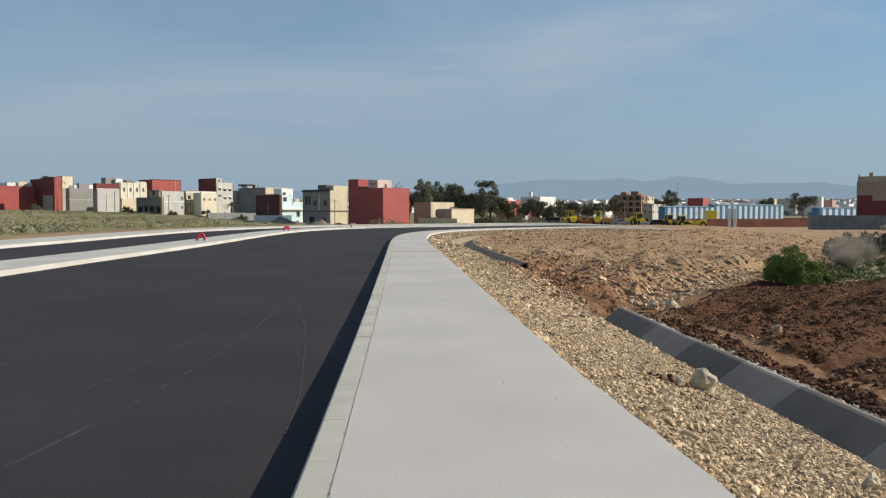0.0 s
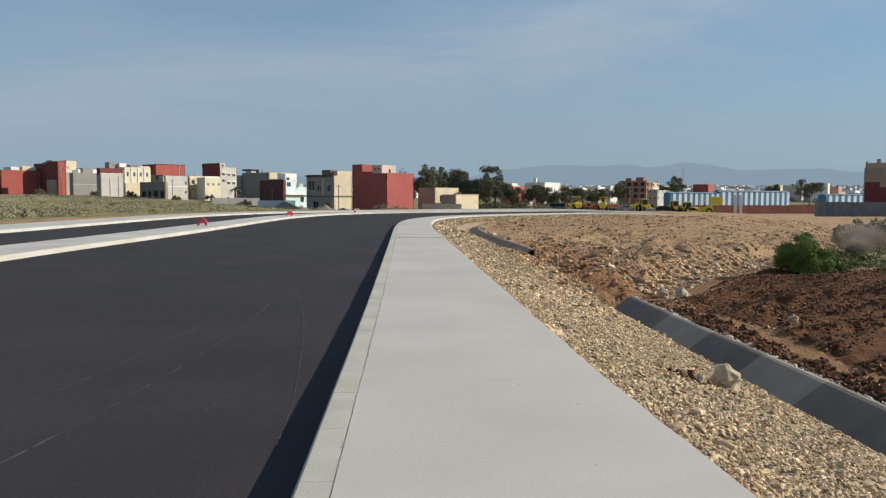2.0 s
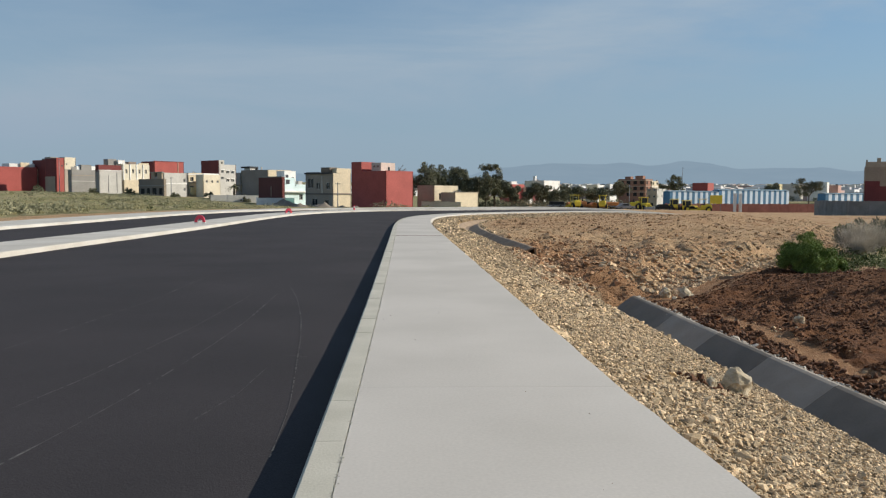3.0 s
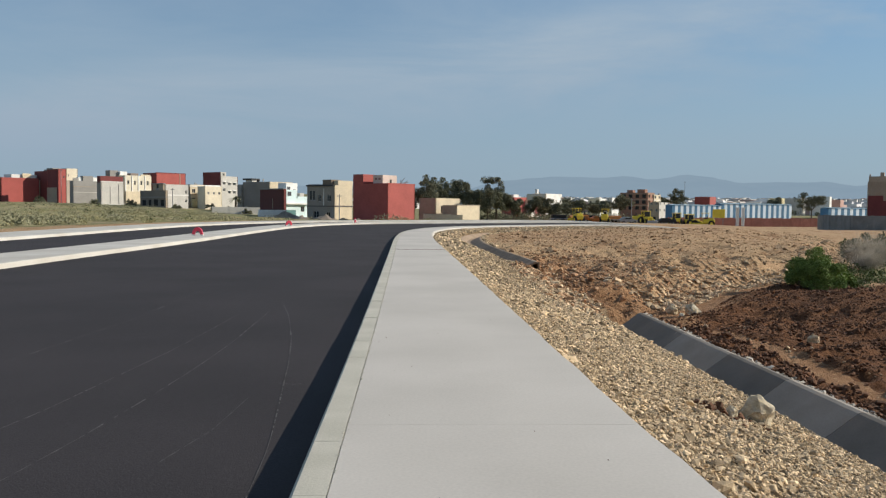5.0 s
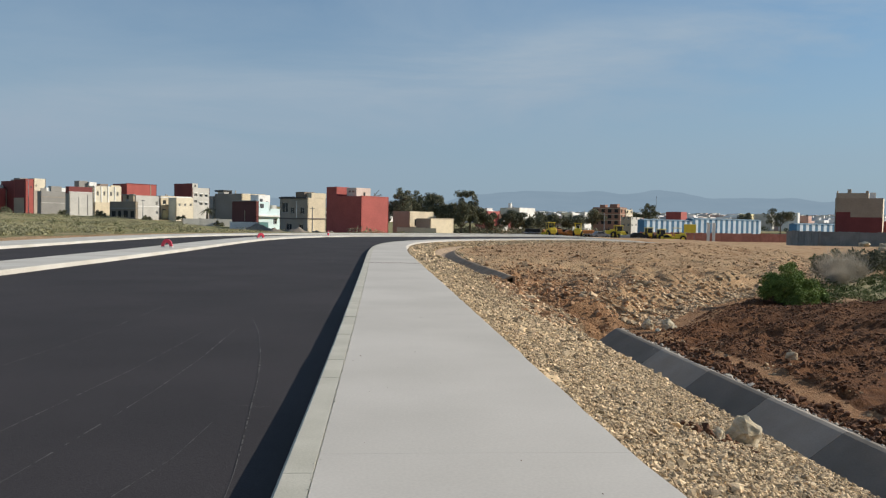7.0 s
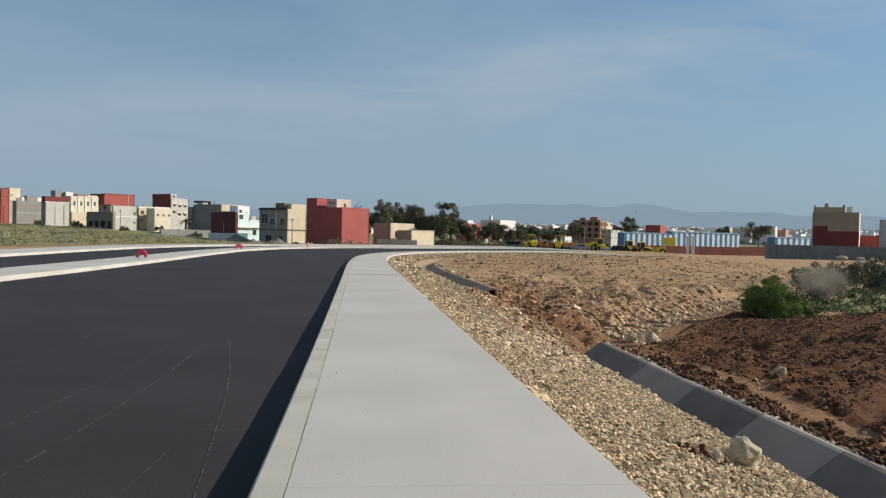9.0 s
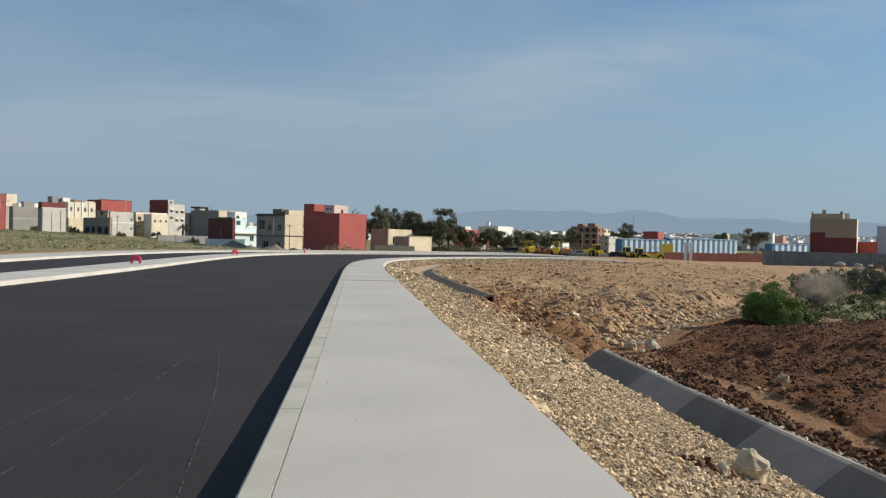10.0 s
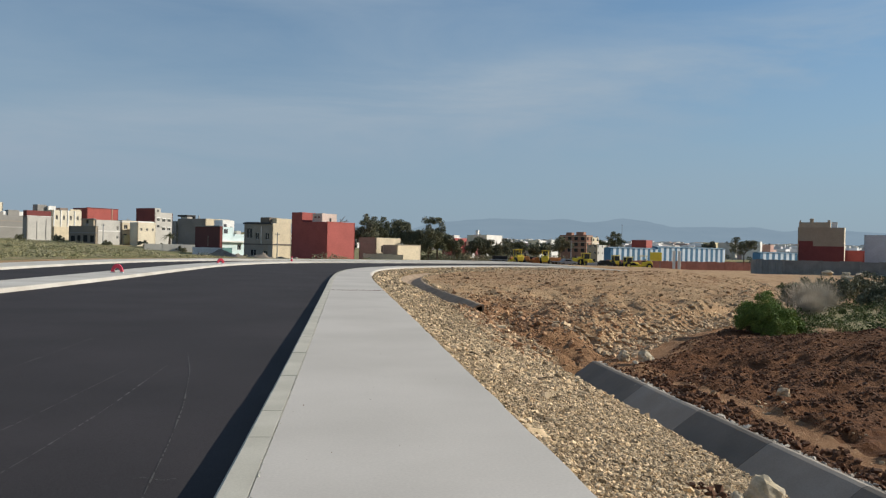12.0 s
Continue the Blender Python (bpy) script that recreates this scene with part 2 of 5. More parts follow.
def side_of(x, y, line):
    """Signed distance from a line (right of it above nought)."""
    t = np.gradient(line, axis=0)
    t /= np.linalg.norm(t, axis=1)[:, None]
    out = np.empty(x.shape)
    for i in range(0, len(x), 4000):
        dx, dy = x[i:i + 4000, None] - line[None, :, 0], y[i:i + 4000, None] - line[None, :, 1]
        d2 = dx * dx + dy * dy
        j = d2.argmin(1)
        r = np.arange(len(j))
        sign = np.sign(dx[r, j] * t[j, 1] - dy[r, j] * t[j, 0])
        out[i:i + 4000] = np.sqrt(d2[r, j]) * sign
    return out


def lattice(ix, iy, seed):
    h = (ix.astype(np.int64) * 374761393 + iy.astype(np.int64) * 668265263 + seed * 974711) & 0x7FFFFFFF
    h = ((h ^ (h >> 13)) * 1274126177) & 0x7FFFFFFF
    return ((h ^ (h >> 16)) & 0xFFFF) / 65535.0


def relief(x, y, size, seed, octaves=3):
    """Soft noise between about -1 and 1 with bumps of that size in metres."""
    out, amp = np.zeros_like(x), 1.0
    for o in range(octaves):
        u, v = x / size, y / size
        iu, iv = np.floor(u), np.floor(v)
        fu, fv = u - iu, v - iv
        fu, fv = fu * fu * (3 - 2 * fu), fv * fv * (3 - 2 * fv)
        a, b = lattice(iu, iv, seed + o), lattice(iu + 1, iv, seed + o)
        c, d = lattice(iu, iv + 1, seed + o), lattice(iu + 1, iv + 1, seed + o)
        out += amp * ((a + (b - a) * fu) * (1 - fv) + (c + (d - c) * fu) * fv - 0.5) * 2
        size, amp = size / 2.1, amp * 0.5
    return out


def ease(v, a, b):
    t = np.clip((v - a) / (b - a), 0, 1)
    return t * t * (3 - 2 * t)


# ---- the lines of the road ----
KERB = dense([(-0.63, -90), (-0.65, -40), (-0.67, 0), (-0.69, 5), (-0.725, 8.3), (-0.77, 12), (-0.83, 16), (-0.93, 22), (-1.06, 30), (-1.2, 38), (-1.27, 44),
              (-1.15, 53), (-0.5, 60), (0.7, 65.5), (3.2, 71.5), (8, 78), (15, 84.5), (24, 90), (36, 94.5), (60, 98), (120, 101), (300, 104)])
MEDIAN = dense([(-10.9, -90), (-10.85, -30), (-10.8, 0), (-10.7, 25), (-10.5, 31), (-10.25, 41), (-10.2, 57), (-9.6, 69), (-7.2, 79.5), (-3.2, 86.3),
                (1.5, 90.5), (6.8, 95), (14, 100.5), (22, 105), (36, 109), (60, 112), (120, 115), (300, 118)])
MEDIAN_BACK, WALK_FRONT, WALK_BACK = offset(MEDIAN, -2.3), offset(MEDIAN, -8.6), offset(MEDIAN, -12.2)
BANK = dense([(3.6, 28.6), (5.6, 28.2), (7.2, 29.0), (9.2, 32.4), (12.4, 37.6), (15.5, 41.5), (19.3, 45), (26, 53), (36, 72), (60, 112), (130, 190), (300, 300)])


def drop(x):
    """After the bend the road runs gently downhill."""
    return -4.0 * ease(x, 17, 80)


def shift_in(y):
    """The far length of the ditch lies nearer to the kerb than the first one."""
    return -1.56 * ease(y, 26, 33) - 0.75 * ease(y, 34, 50)


def ground_height(x, y):
    """Height of the earth, and how far it is gravel, ploughed, grassy and bare."""
    s = side_of(x, y, KERB)
    s2 = s - shift_in(y)
    left = -side_of(x, y, WALK_BACK)
    bank = -side_of(x, y, BANK)
    z = np.full(x.shape, -0.40) + drop(x)
    # right of the path: a gravel shoulder falling to the ditch
    lip = -1.38 + 0.75 * ease(y, 24, 37)
    shoulder = -0.09 + (lip + 0.09) * np.clip((s - 2.1) / 3.9, 0, 1.0) + drop(x)
    low = -1.53 - 0.31 * ease(y, 17, 31) + 0.10 * relief(x, y, 5.0, 3) + 0.95 * ease(x, 10.5, 20) * (1 - ease(y, 29, 36.5)) - 0.25 * ease(x, 14, 24) * ease(y, 29, 36)
    furrow = 0.11 * relief(x * 0.35 + y * 0.2, y - 0.55 * x, 0.55, 7, 3) + 0.06 * relief(x, y, 0.24, 9, 3)
    ploughed = (1 - ease(bank, -2.6, -1.2)) * (1 - ease(x, 22, 30)) * ease(s, 7.0, 7.6) * (1 - ease(y, 36, 46))
    # a trodden strip runs along the ditch, bare of clods
    off = s + 0.12 * relief(x, y, 2.5, 51, 2)
    trodden = ease(off, 8.3, 8.5) * (1 - ease(off, 8.85, 9.1)) * (1 - ease(y, 22.5, 24.5))
    ploughed = ploughed * (1 - trodden)
    low = low + furrow * ploughed - 0.05 * trodden
    hollow = -2.12 + 0.05 * relief(x, y, 1.5, 21)
    low = low + (hollow - low) * ease(bank, -3.0, -1.2) * (1 - ease(x, 24, 34))
    plateau = -0.48 + (0.30 - 0.16 * ease(x, 18, 34)) * ease(y, 45, 100) + 0.05 * relief(x, y, 0.9, 5) + 0.05 * relief(x * 0.5 + y * 0.3, y, 0.45, 6, 2)
    plateau = plateau - 0.0195 * np.clip(y - 102, 0, 135) * ease(x, 16, 36)
    wob = bank + 0.9 * relief(x, y, 3.0, 23, 2)
    rise = 0.60 * ease(wob, -0.4, 2.6) + 0.40 * ease(wob, 2.0, 11)
    gully = relief(x - 0.4 * y, y * 0.25, 1.3, 17, 3)
    rough = (0.11 * relief(x, y, 1.3, 11, 5) + 0.10 * relief(x, y, 0.5, 13, 3) + 0.10 * gully) * ease(bank, -1.5, 0.5) * (1 - ease(bank, 6, 15))
    far_low = -1.5 - 0.4 * ease(x, 26, 50) * (1 - ease(y, 90, 160)) + 0.12 * relief(x, y, 6, 31)
    far_low = far_low - 1.1 * ease(y, 150, 225)
    low = low + (far_low - low) * ease(x, 30, 46)
    right = low + (plateau - low) * rise + rough
    t = ease(s2, 6.6, 7.5)
    right = np.where(s2 < 6.0, shoulder, shoulder + (right - shoulder) * t)
    ditch = ease(s2, 5.85, 6.35) * (1 - ease(s2, 7.0, 7.35)) * (1 - ease(y, 25.0, 26.0) * (1 - ease(y, 33.9, 34.3))) * (1 - ease(y, 68, 71))
    right = right - 0.75 * ditch
    z = np.where(s > 2.05, right, z)
    # left of the far pavement: scrubland rising to the houses
    far_edge = np.interp(x, [-150, -84, -46, -27, -6, 32, 56, 80], [2.5, 1.3, -0.5, -1.5, -1.35, -1.3, -1.6, -3.0])
    flat = 1 - 0.9 * ease(x, -45, -15)
    hill = -0.06 + far_edge * np.where(x > -40, ease(left, 0.5, 62), ease(left, 2, 120)) + 0.25 * flat * relief(x, y, 14, 41) * ease(left, 1, 12) + 0.10 * flat * relief(x, y, 2.2, 43) * ease(left, 1, 4)
    hill = hill + drop(x) * (1 - ease(left, 1, 40))
    z = np.where(left > 0, hill, z)
    # the plain far off
    far = np.hypot(x, y)
    z = z + (0.0165 * (far - 330)) * ease(far, 330, 600)
    gravel = ease(s, 2.0, 2.1) * (1 - ease(s2, 5.7, 6.3)) + (0.9 * ease(s2, 5.7, 6.3) * (1 - ease(s2, 6.6, 7.7))) * ease(y, 44, 52)
    grass = ease(left, 0.6, 2.5) * (1 - 0.9 * ease(x, 14, 32)) * (1 - 0.8 * ease(left, 0, 3) * (1 - ease(left, 3, 6))) + ease(x, 22, 27) * ease(-bank, 0.5, 4) * (y > 30) * (1 - 0.8 * ease(y, 48, 66)) + ease(bank, 60, 90) * ease(s, 6, 10) * 0.12
    grass = grass + 0.7 * ease(far, 250, 420)
    fresh_cut = ease(s2, 6.2, 6.8) * (1 - ease(s, 8.8, 10.0)) * ease(y, 23.5, 25.5) * (1 - ease(y, 37, 42))
    return z, np.clip(gravel, 0, 1), np.clip(ploughed, 0, 1), np.clip(grass, 0, 1), np.clip(trodden * ease(s, 6, 7) + fresh_cut + 0.8 * ease(bank, -3.2, -2.2) * (1 - ease(bank, -0.7, 0.3)) * (1 - ease(x, 24, 28)) * ease(s, 7.4, 8), 0, 1)


def stations(*runs):
    out = []
    for a, b, step in runs:
        out += list(np.arange(a, b, step))
    return np.array(out + [runs[-1][1]])


def build_ground():
    gx = stations((-4600, -1200, 400), (-1200, -300, 60), (-300, -60, 8), (-60, -8, 1.2), (-8, 1.2, 0.8), (1.2, 14, 0.13), (14, 30, 0.3), (30, 80, 1.2), (80, 300, 8), (300, 1200, 60), (1200, 4600, 400))
    gy = stations((-600, -60, 40), (-60, 0, 4), (0, 6, 0.4), (6, 30, 0.15), (30, 56, 0.25), (56, 130, 0.9), (130, 320, 5), (320, 1000, 30), (1000, 4600, 200))
    X, Y = np.meshgrid(gx, gy)
    x, y = X.ravel(), Y.ravel()
    z, gravel, plough, grass, bare = ground_height(x, y)
    n, m = len(gx), len(gy)
    i = (np.arange(m - 1)[:, None] * n + np.arange(n - 1)[None, :]).ravel()
    me = bpy.data.meshes.new("ground")
    me.from_pydata(np.stack([x, y, z], 1).tolist(), [], np.stack([i, i + 1, i + n + 1, i + n], 1).tolist())
    at = me.color_attributes.new("zone", "FLOAT_COLOR", "POINT")
    at.data.foreach_set("color", np.stack([gravel, plough, grass, bare], 1).astype(np.float32).ravel())
    me.polygons.foreach_set("use_smooth", [True] * len(me.polygons))
    me.materials.append(M_EARTH)
    return tagged(new("ground", me), "brown earth with gravel shoulder, ploughed soil and scrub grass", "ground", kind="structure")


build_ground()


def strip(name, lines, mat, parent=None):
    """A ribbon through parallel lines given as (line, height)."""
    n = min(len(l) for l, _ in lines)
    verts, faces = [], []
    for l, h in lines:
        k = np.linspace(0, len(l) - 1, n)
        xs, ys = np.interp(k, np.arange(len(l)), l[:, 0]), np.interp(k, np.arange(len(l)), l[:, 1])
        verts += [(a, b, h + c) for a, b, c in zip(xs, ys, drop(xs))]
    for r in range(len(lines) - 1):
        for i in range(n - 1):
            a = r * n + i
            faces.append((a, a + 1, a + n + 1, a + n))
    return mesh_object(name, verts, faces, mat, parent)


ROAD_Z = -0.15
road = tagged(strip("road", [(offset(MEDIAN, -0.02), ROAD_Z), (offset(MEDIAN, 3.5), ROAD_Z), (offset(KERB, -3.0), ROAD_Z), (offset(KERB, 0.05), ROAD_Z)], M_ASPHALT),
              "freshly laid smooth black asphalt carriageway", "road", kind="structure")
road2 = tagged(strip("road", [(offset(MEDIAN, -8.65), ROAD_Z), (offset(MEDIAN, -2.25), ROAD_Z)], M_ASPHALT), "black asphalt second carriageway behind the median", "road", kind="structure")


def raised(name, line, d0, d1, mat, label, category):
    """A raised concrete strip between two offsets of a line, with kerb faces and a slightly rounded edge."""
    ob = strip(name, [(offset(line, d0), -0.45), (offset(line, d0), -0.015), (offset(line, d0 + 0.02), 0.0), (offset(line, d0 + 0.18), 0.002),
                      (offset(line, d0 + 0.185), -0.006), (offset(line, d0 + 0.195), 0.0), (offset(line, d1 - 0.195), 0.0), (offset(line, d1 - 0.185), -0.006), (offset(line, d1 - 0.18), 0.002),
                      (offset(line, d1 - 0.02), 0.0), (offset(line, d1), -0.015), (offset(line, d1), -0.45)], mat)
    return tagged(ob, label, category, kind="structure")


raised("median", MEDIAN, -2.3, 0.0, M_MEDIAN, "pale concrete median strip with kerbs", "median")
raised("pavement", MEDIAN, -12.2, -8.6, M_MEDIAN, "pale concrete pavement across the second carriageway", "pavement")


# ---- footpath: cast slabs and kerb stones ----
def lay(line, u0, u1):
    k0, k1 = u0 / 0.5, u1 / 0.5
    idx = np.unique(np.r_[k0, np.arange(math.ceil(k0), math.floor(k1) + 1, 1), k1])
    n = np.arange(len(line))
    return np.stack([np.interp(idx, n, line[:, 0]), np.interp(idx, n, line[:, 1])], 1)


def block(name, lines, mat, parent):
    """A solid piece from cross-section lines (line, height), closed at both ends."""
    n, r = len(lines[0][0]), len(lines)
    verts = [(p[0], p[1], h + float(drop(p[0]))) for l, h in lines for p in l]
    faces = [(a * n + i, a * n + i + 1, (a + 1) * n + i + 1, (a + 1) * n + i) for a in range(r - 1) for i in range(n - 1)]
    faces += [tuple(a * n for a in range(r)), tuple(a * n + n - 1 for a in reversed(range(r)))]
    return mesh_object(name, verts, faces, mat, parent)


U0 = int(np.abs(KERB[:, 1] - 0.0).argmin()) * 0.5  # arc length beside the start of the walk
footpath = tagged(strip("footpath_bed", [(offset(KERB, 0.0), -0.42), (offset(KERB, 0.02), -0.03), (offset(KERB, 2.0), -0.03), (offset(KERB, 2.05), -0.42)], M_PATH),
                  "pale cast concrete footpath with a kerb of stones", "footpath", kind="structure")
footpath.name = "footpath"
edge_in, edge_out = offset(KERB, 0.208), None
rng = np.random.RandomState(4)
wave = np.interp(np.arange(len(KERB)), np.arange(0, len(KERB), 1), rng.uniform(-0.011, 0.011, len(KERB)))
taper = np.interp(KERB[:, 1], [0, 5, 8, 16, 30, 45, 60], [2.46, 2.38, 2.27, 2.19, 2.08, 1.95, 1.95])
nrm = offset(KERB, 1.0) - KERB
edge_out = KERB + nrm * (taper + wave)[:, None]
SLABS = [-88, -32] + [-16.2 + 8.0 * i for i in range(14)] + [140, 200, 300]
for a, b in zip(SLABS[:-1], SLABS[1:]):
    inn, out = lay(edge_in, U0 + a + 0.0012, U0 + b - 0.0012), lay(edge_out, U0 + a + 0.0012, U0 + b - 0.0012)
    block("slab", [(inn, -0.03), (inn, 0.0), (inn + (out - inn) * 0.5, 0.004), (out - (out - inn) * 0.006, 0.0), (out, -0.012), (out, -0.24)], M_PATH, footpath)
for i in range(-20, 150):
    a, b = U0 + i + 0.40 + 0.0012, U0 + i + 1.40 - 0.0012
    f0, f1, f2 = lay(KERB, a, b), lay(offset(KERB, 0.022), a, b), lay(offset(KERB, 0.20), a, b)
    up = rng.uniform(-0.003, 0.003)
    block("kerb_stone", [(f0, -0.42), (f0, -0.022 + up), (lay(offset(KERB, 0.007), a, b), -0.006 + up), (f1, 0.001 + up), (f2, 0.001 + up), (lay(offset(KERB, 0.204), a, b), -0.02)], M_KERB, footpath)


# ---- dusty marks left on the asphalt ----
M_DUST = material("dusty_mark", (0.098, 0.093, 0.089), 0.9, 0.4, 3.0, 25, 0.0)


def mark(points, width, seed):
    p = np.array(points, float)
    u_ = np.r_[0, np.cumsum(np.linalg.norm(np.diff(p, axis=0), axis=1))]
    k_ = np.linspace(0, u_[-1], 160)
    line = np.stack([np.interp(k_, u_, p[:, 0]), np.interp(k_, u_, p[:, 1])], 1)
    for _ in range(30):
        line[1:-1] = (line[:-2] + 2 * line[1:-1] + line[2:]) / 4
    r_ = np.random.RandomState(seed)
    w = width * np.clip(np.interp(np.arange(len(line)), np.linspace(0, len(line), 40), r_.uniform(0.1, 1.2, 40)), 0.2, 1.2)
    w[0] = w[-1] = 0.002
    t_ = np.gradient(line, axis=0)
    t_ /= np.linalg.norm(t_, axis=1)[:, None]
    nn = np.stack([t_[:, 1], -t_[:, 0]], 1)
    a, b = line - nn * w[:, None] / 2, line + nn * w[:, None] / 2
    n_ = len(line)
    verts = [(p[0], p[1], ROAD_Z + 0.004) for p in a] + [(p[0], p[1], ROAD_Z + 0.004) for p in b]
    gaps = r_.uniform(0, 1, n_) < 0.72  # scuffed, not continuous
    mesh_object("dust_mark", verts, [(i, i + 1, n_ + i + 1, n_ + i) for i in range(n_ - 1) if gaps[i]], M_DUST, road)


mark([(-0.98, 6.2), (-1.05, 7.5), (-1.16, 8.5), (-1.3, 9.7), (-1.4, 10.6), (-1.62, 12.2), (-2.0, 14.4), (-2.4, 16.2)], 0.016, 1)
mark([(-1.12, 9.6), (-1.2, 9.55), (-1.34, 9.62), (-1.42, 9.6)], 0.018, 2)
mark([(-2.75, 5.2), (-2.58, 6.4), (-2.45, 7.6), (-2.36, 9.0), (-2.31, 10.3), (-2.3, 12.0), (-2.4, 15)], 0.018, 3)
mark([(-2.0, 35.2), (-2.35, 35.0), (-2.6, 35.6), (-2.4, 36.6)], 0.05, 4)
mark([(-4.6, 8.5), (-4.35, 11), (-4.2, 14), (-4.3, 18)], 0.016, 5)

# grit and pebbles kicked onto the path
mark([(-3.4, 6.0), (-3.05, 8.5), (-2.85, 11.5), (-2.8, 14.5)], 0.012, 6)
mark([(-1.7, 7.2), (-1.55, 8.0), (-1.5, 9.0)], 0.012, 7)


# ---- drainage ditch of cast concrete panels, in two lengths ----
def ditch_run(label, joints, lip_at, tone, inward=0.0):
    run = thing("drainage_ditch", (0, 0, 0), label, "ditch")
    for k, (a, b) in enumerate(zip(joints[:-1], joints[1:])):
        rows = [(5.93, -0.12), (6.02, -0.11), (6.08, -0.14), (6.40, -0.48), (6.66, -0.50), (7.22, -0.09), (7.27, -0.075), (7.325, -0.08), (7.33, -0.5)]
        lines = []
        for s, dz in rows:
            l = lay(offset(KERB, s), U0 + a + 0.006, U0 + b - 0.006)
            if inward:
                l = l + lay(offset(KERB, 1.0) - KERB, U0 + a + 0.006, U0 + b - 0.006) * shift_in(l[:, 1])[:, None] * inward
            lines.append((l, [lip_at(p[1]) + dz * (0.62 if inward else 1.0) for p in l]))
        n, r = len(lines[0][0]), len(lines)
        verts = [(p[0], p[1], h[i]) for l, h in lines for i, p in enumerate(l)]
        faces = [(q * n + i, q * n + i + 1, (q + 1) * n + i + 1, (q + 1) * n + i) for q in range(r - 1) for i in range(n - 1)]
        ob = mesh_object("concrete_panel", verts, faces, tone[(k + len(joints)) % 2], run)
        mod = ob.modifiers.new("thickness", "SOLIDIFY")
        mod.thickness, mod.offset = 0.07, -1
    return run


def lip_height(y):
    return float(-1.38 + 0.75 * ease(np.array([y]), 24, 37)[0])


ditch_run("grey cast concrete drainage ditch beside the gravel shoulder", [-12, -8, -4, 0, 3.0, 5.5, 8.2, 10.9, 13.6, 15.9, 18.4, 21.2, 24.9], lip_height, (M_DITCH, M_DITCH_PALE))
def old_lip(y):
    return float(-0.56 + 0.14 * ease(np.array([y]), 36, 54)[0])


ditch_run("grey concrete drainage ditch along the field's edge", [33.8, 35.8, 38.2, 40.6, 42.8, 45, 48, 51, 54, 58, 62, 66, 70], old_lip, (M_OLDDITCH, M_OLDDITCH), 1.0)


# ---- loose stones and clods ----
def stone_shapes(seed, count=10):
    """Broken, angular stones: hulls of a few random points."""
    r = random.Random(seed)
    out = []
    for _ in range(count):
        bm = bmesh.new()
        for _k in range(11):
            bm.verts.new(Vector((r.gauss(0, 1), r.gauss(0, 1), r.gauss(0, 1))).normalized() * r.uniform(0.8, 1.15))
        bmesh.ops.convex_hull(bm, input=bm.verts[:])
        bmesh.ops.delete(bm, geom=[v for v in bm.verts if not v.link_faces], context="VERTS")
        bmesh.ops.triangulate(bm, faces=bm.faces[:])
        bm.verts.index_update()
        out.append((np.array([v.co[:] for v in bm.verts]), np.array([[v.index for v in f.verts] for f in bm.faces])))
        bm.free()
    return out


SHAPES = stone_shapes(5)


def scatter(name, pts, sizes, mat, label, category, seed, sink=0.35, flat=0.7):
    """Many loose pieces in one mesh."""
    r = np.random.RandomState(seed)
    V, F, base = [], [], 0
    for (x, y, z), s in zip(pts, sizes):
        v, f = SHAPES[r.randint(len(SHAPES))]
        a, c = r.uniform(0, 6.28), r.uniform(0.65, 1.25, 3)
        w = v * c * (s, s, s * flat)
        tilt = r.uniform(-0.5, 0.5)
        w = np.stack([w[:, 0], w[:, 1] * math.cos(tilt) - w[:, 2] * math.sin(tilt), w[:, 1] * math.sin(tilt) + w[:, 2] * math.cos(tilt)], 1)
        w = np.stack([w[:, 0] * math.cos(a) - w[:, 1] * math.sin(a), w[:, 0] * math.sin(a) + w[:, 1] * math.cos(a), w[:, 2]], 1)
        V.append(w + (x, y, z + s * flat * (1 - 2 * sink) * 0.5))
        F.append(f + base)
        base += len(v)
    me = bpy.data.meshes.new(name)
    me.from_pydata(np.vstack(V).tolist(), [], np.vstack(F).tolist())
    me.materials.append(mat)
    return tagged(new(name, me), label, category, kind="stuff")


def on_ground(x, y):
    return ground_height(np.asarray(x, float), np.asarray(y, float))[0]


def shoulder_points(n, y0, y1, s0, s1, seed, power=1.0):
    r = np.random.RandomState(seed)
    u = (U0 + y0 + (y1 - y0) * r.uniform(0, 1, n) ** power) * 2
    s = r.uniform(s0, s1, n)
    k = offset(KERB, 1.0) - KERB
    at = np.arange(len(KERB))
    x = np.interp(u, at, KERB[:, 0]) + np.interp(u, at, k[:, 0]) * s
    y = np.interp(u, at, KERB[:, 1]) + np.interp(u, at, k[:, 1]) * s
    return x, y, on_ground(x, y), r


x, y, z, r = shoulder_points(60000, 4.5, 19, 2.10, 5.95, 1, 1.35)
scatter("gravel", zip(x, y, z), r.gamma(2.2, 0.0054, len(x)) + 0.008, M_STONE, "coarse pale limestone gravel on the shoulder", "gravel", 2)
x, y, z, r = shoulder_points(32000, -6, 4.6, 2.1, 5.95, 8)
scatter("gravel", zip(x, y, z), r.gamma(2.4, 0.006, len(x)) + 0.010, M_STONE, "coarse pale limestone gravel on the shoulder", "gravel", 9)
x, y, z, r = shoulder_points(34000, 17, 105, 2.1, 4.9, 3, 1.9)
scatter("gravel", zip(x, y, z), r.gamma(2.2, 0.008, len(x)) + 0.011, M_STONE, "coarse pale gravel and small stones along the ditch", "gravel", 4)
x, y, z, r = shoulder_points(5000, 17, 28, 4.7, 6.0, 33)
scatter("gravel", zip(x, y, z), r.gamma(2.2, 0.009, len(x)) + 0.012, M_STONE, "coarse gravel along the edge of the cut", "gravel", 34)
r = np.random.RandomState(2)
y = 3 + 26 * r.uniform(0, 1, 34) ** 1.6
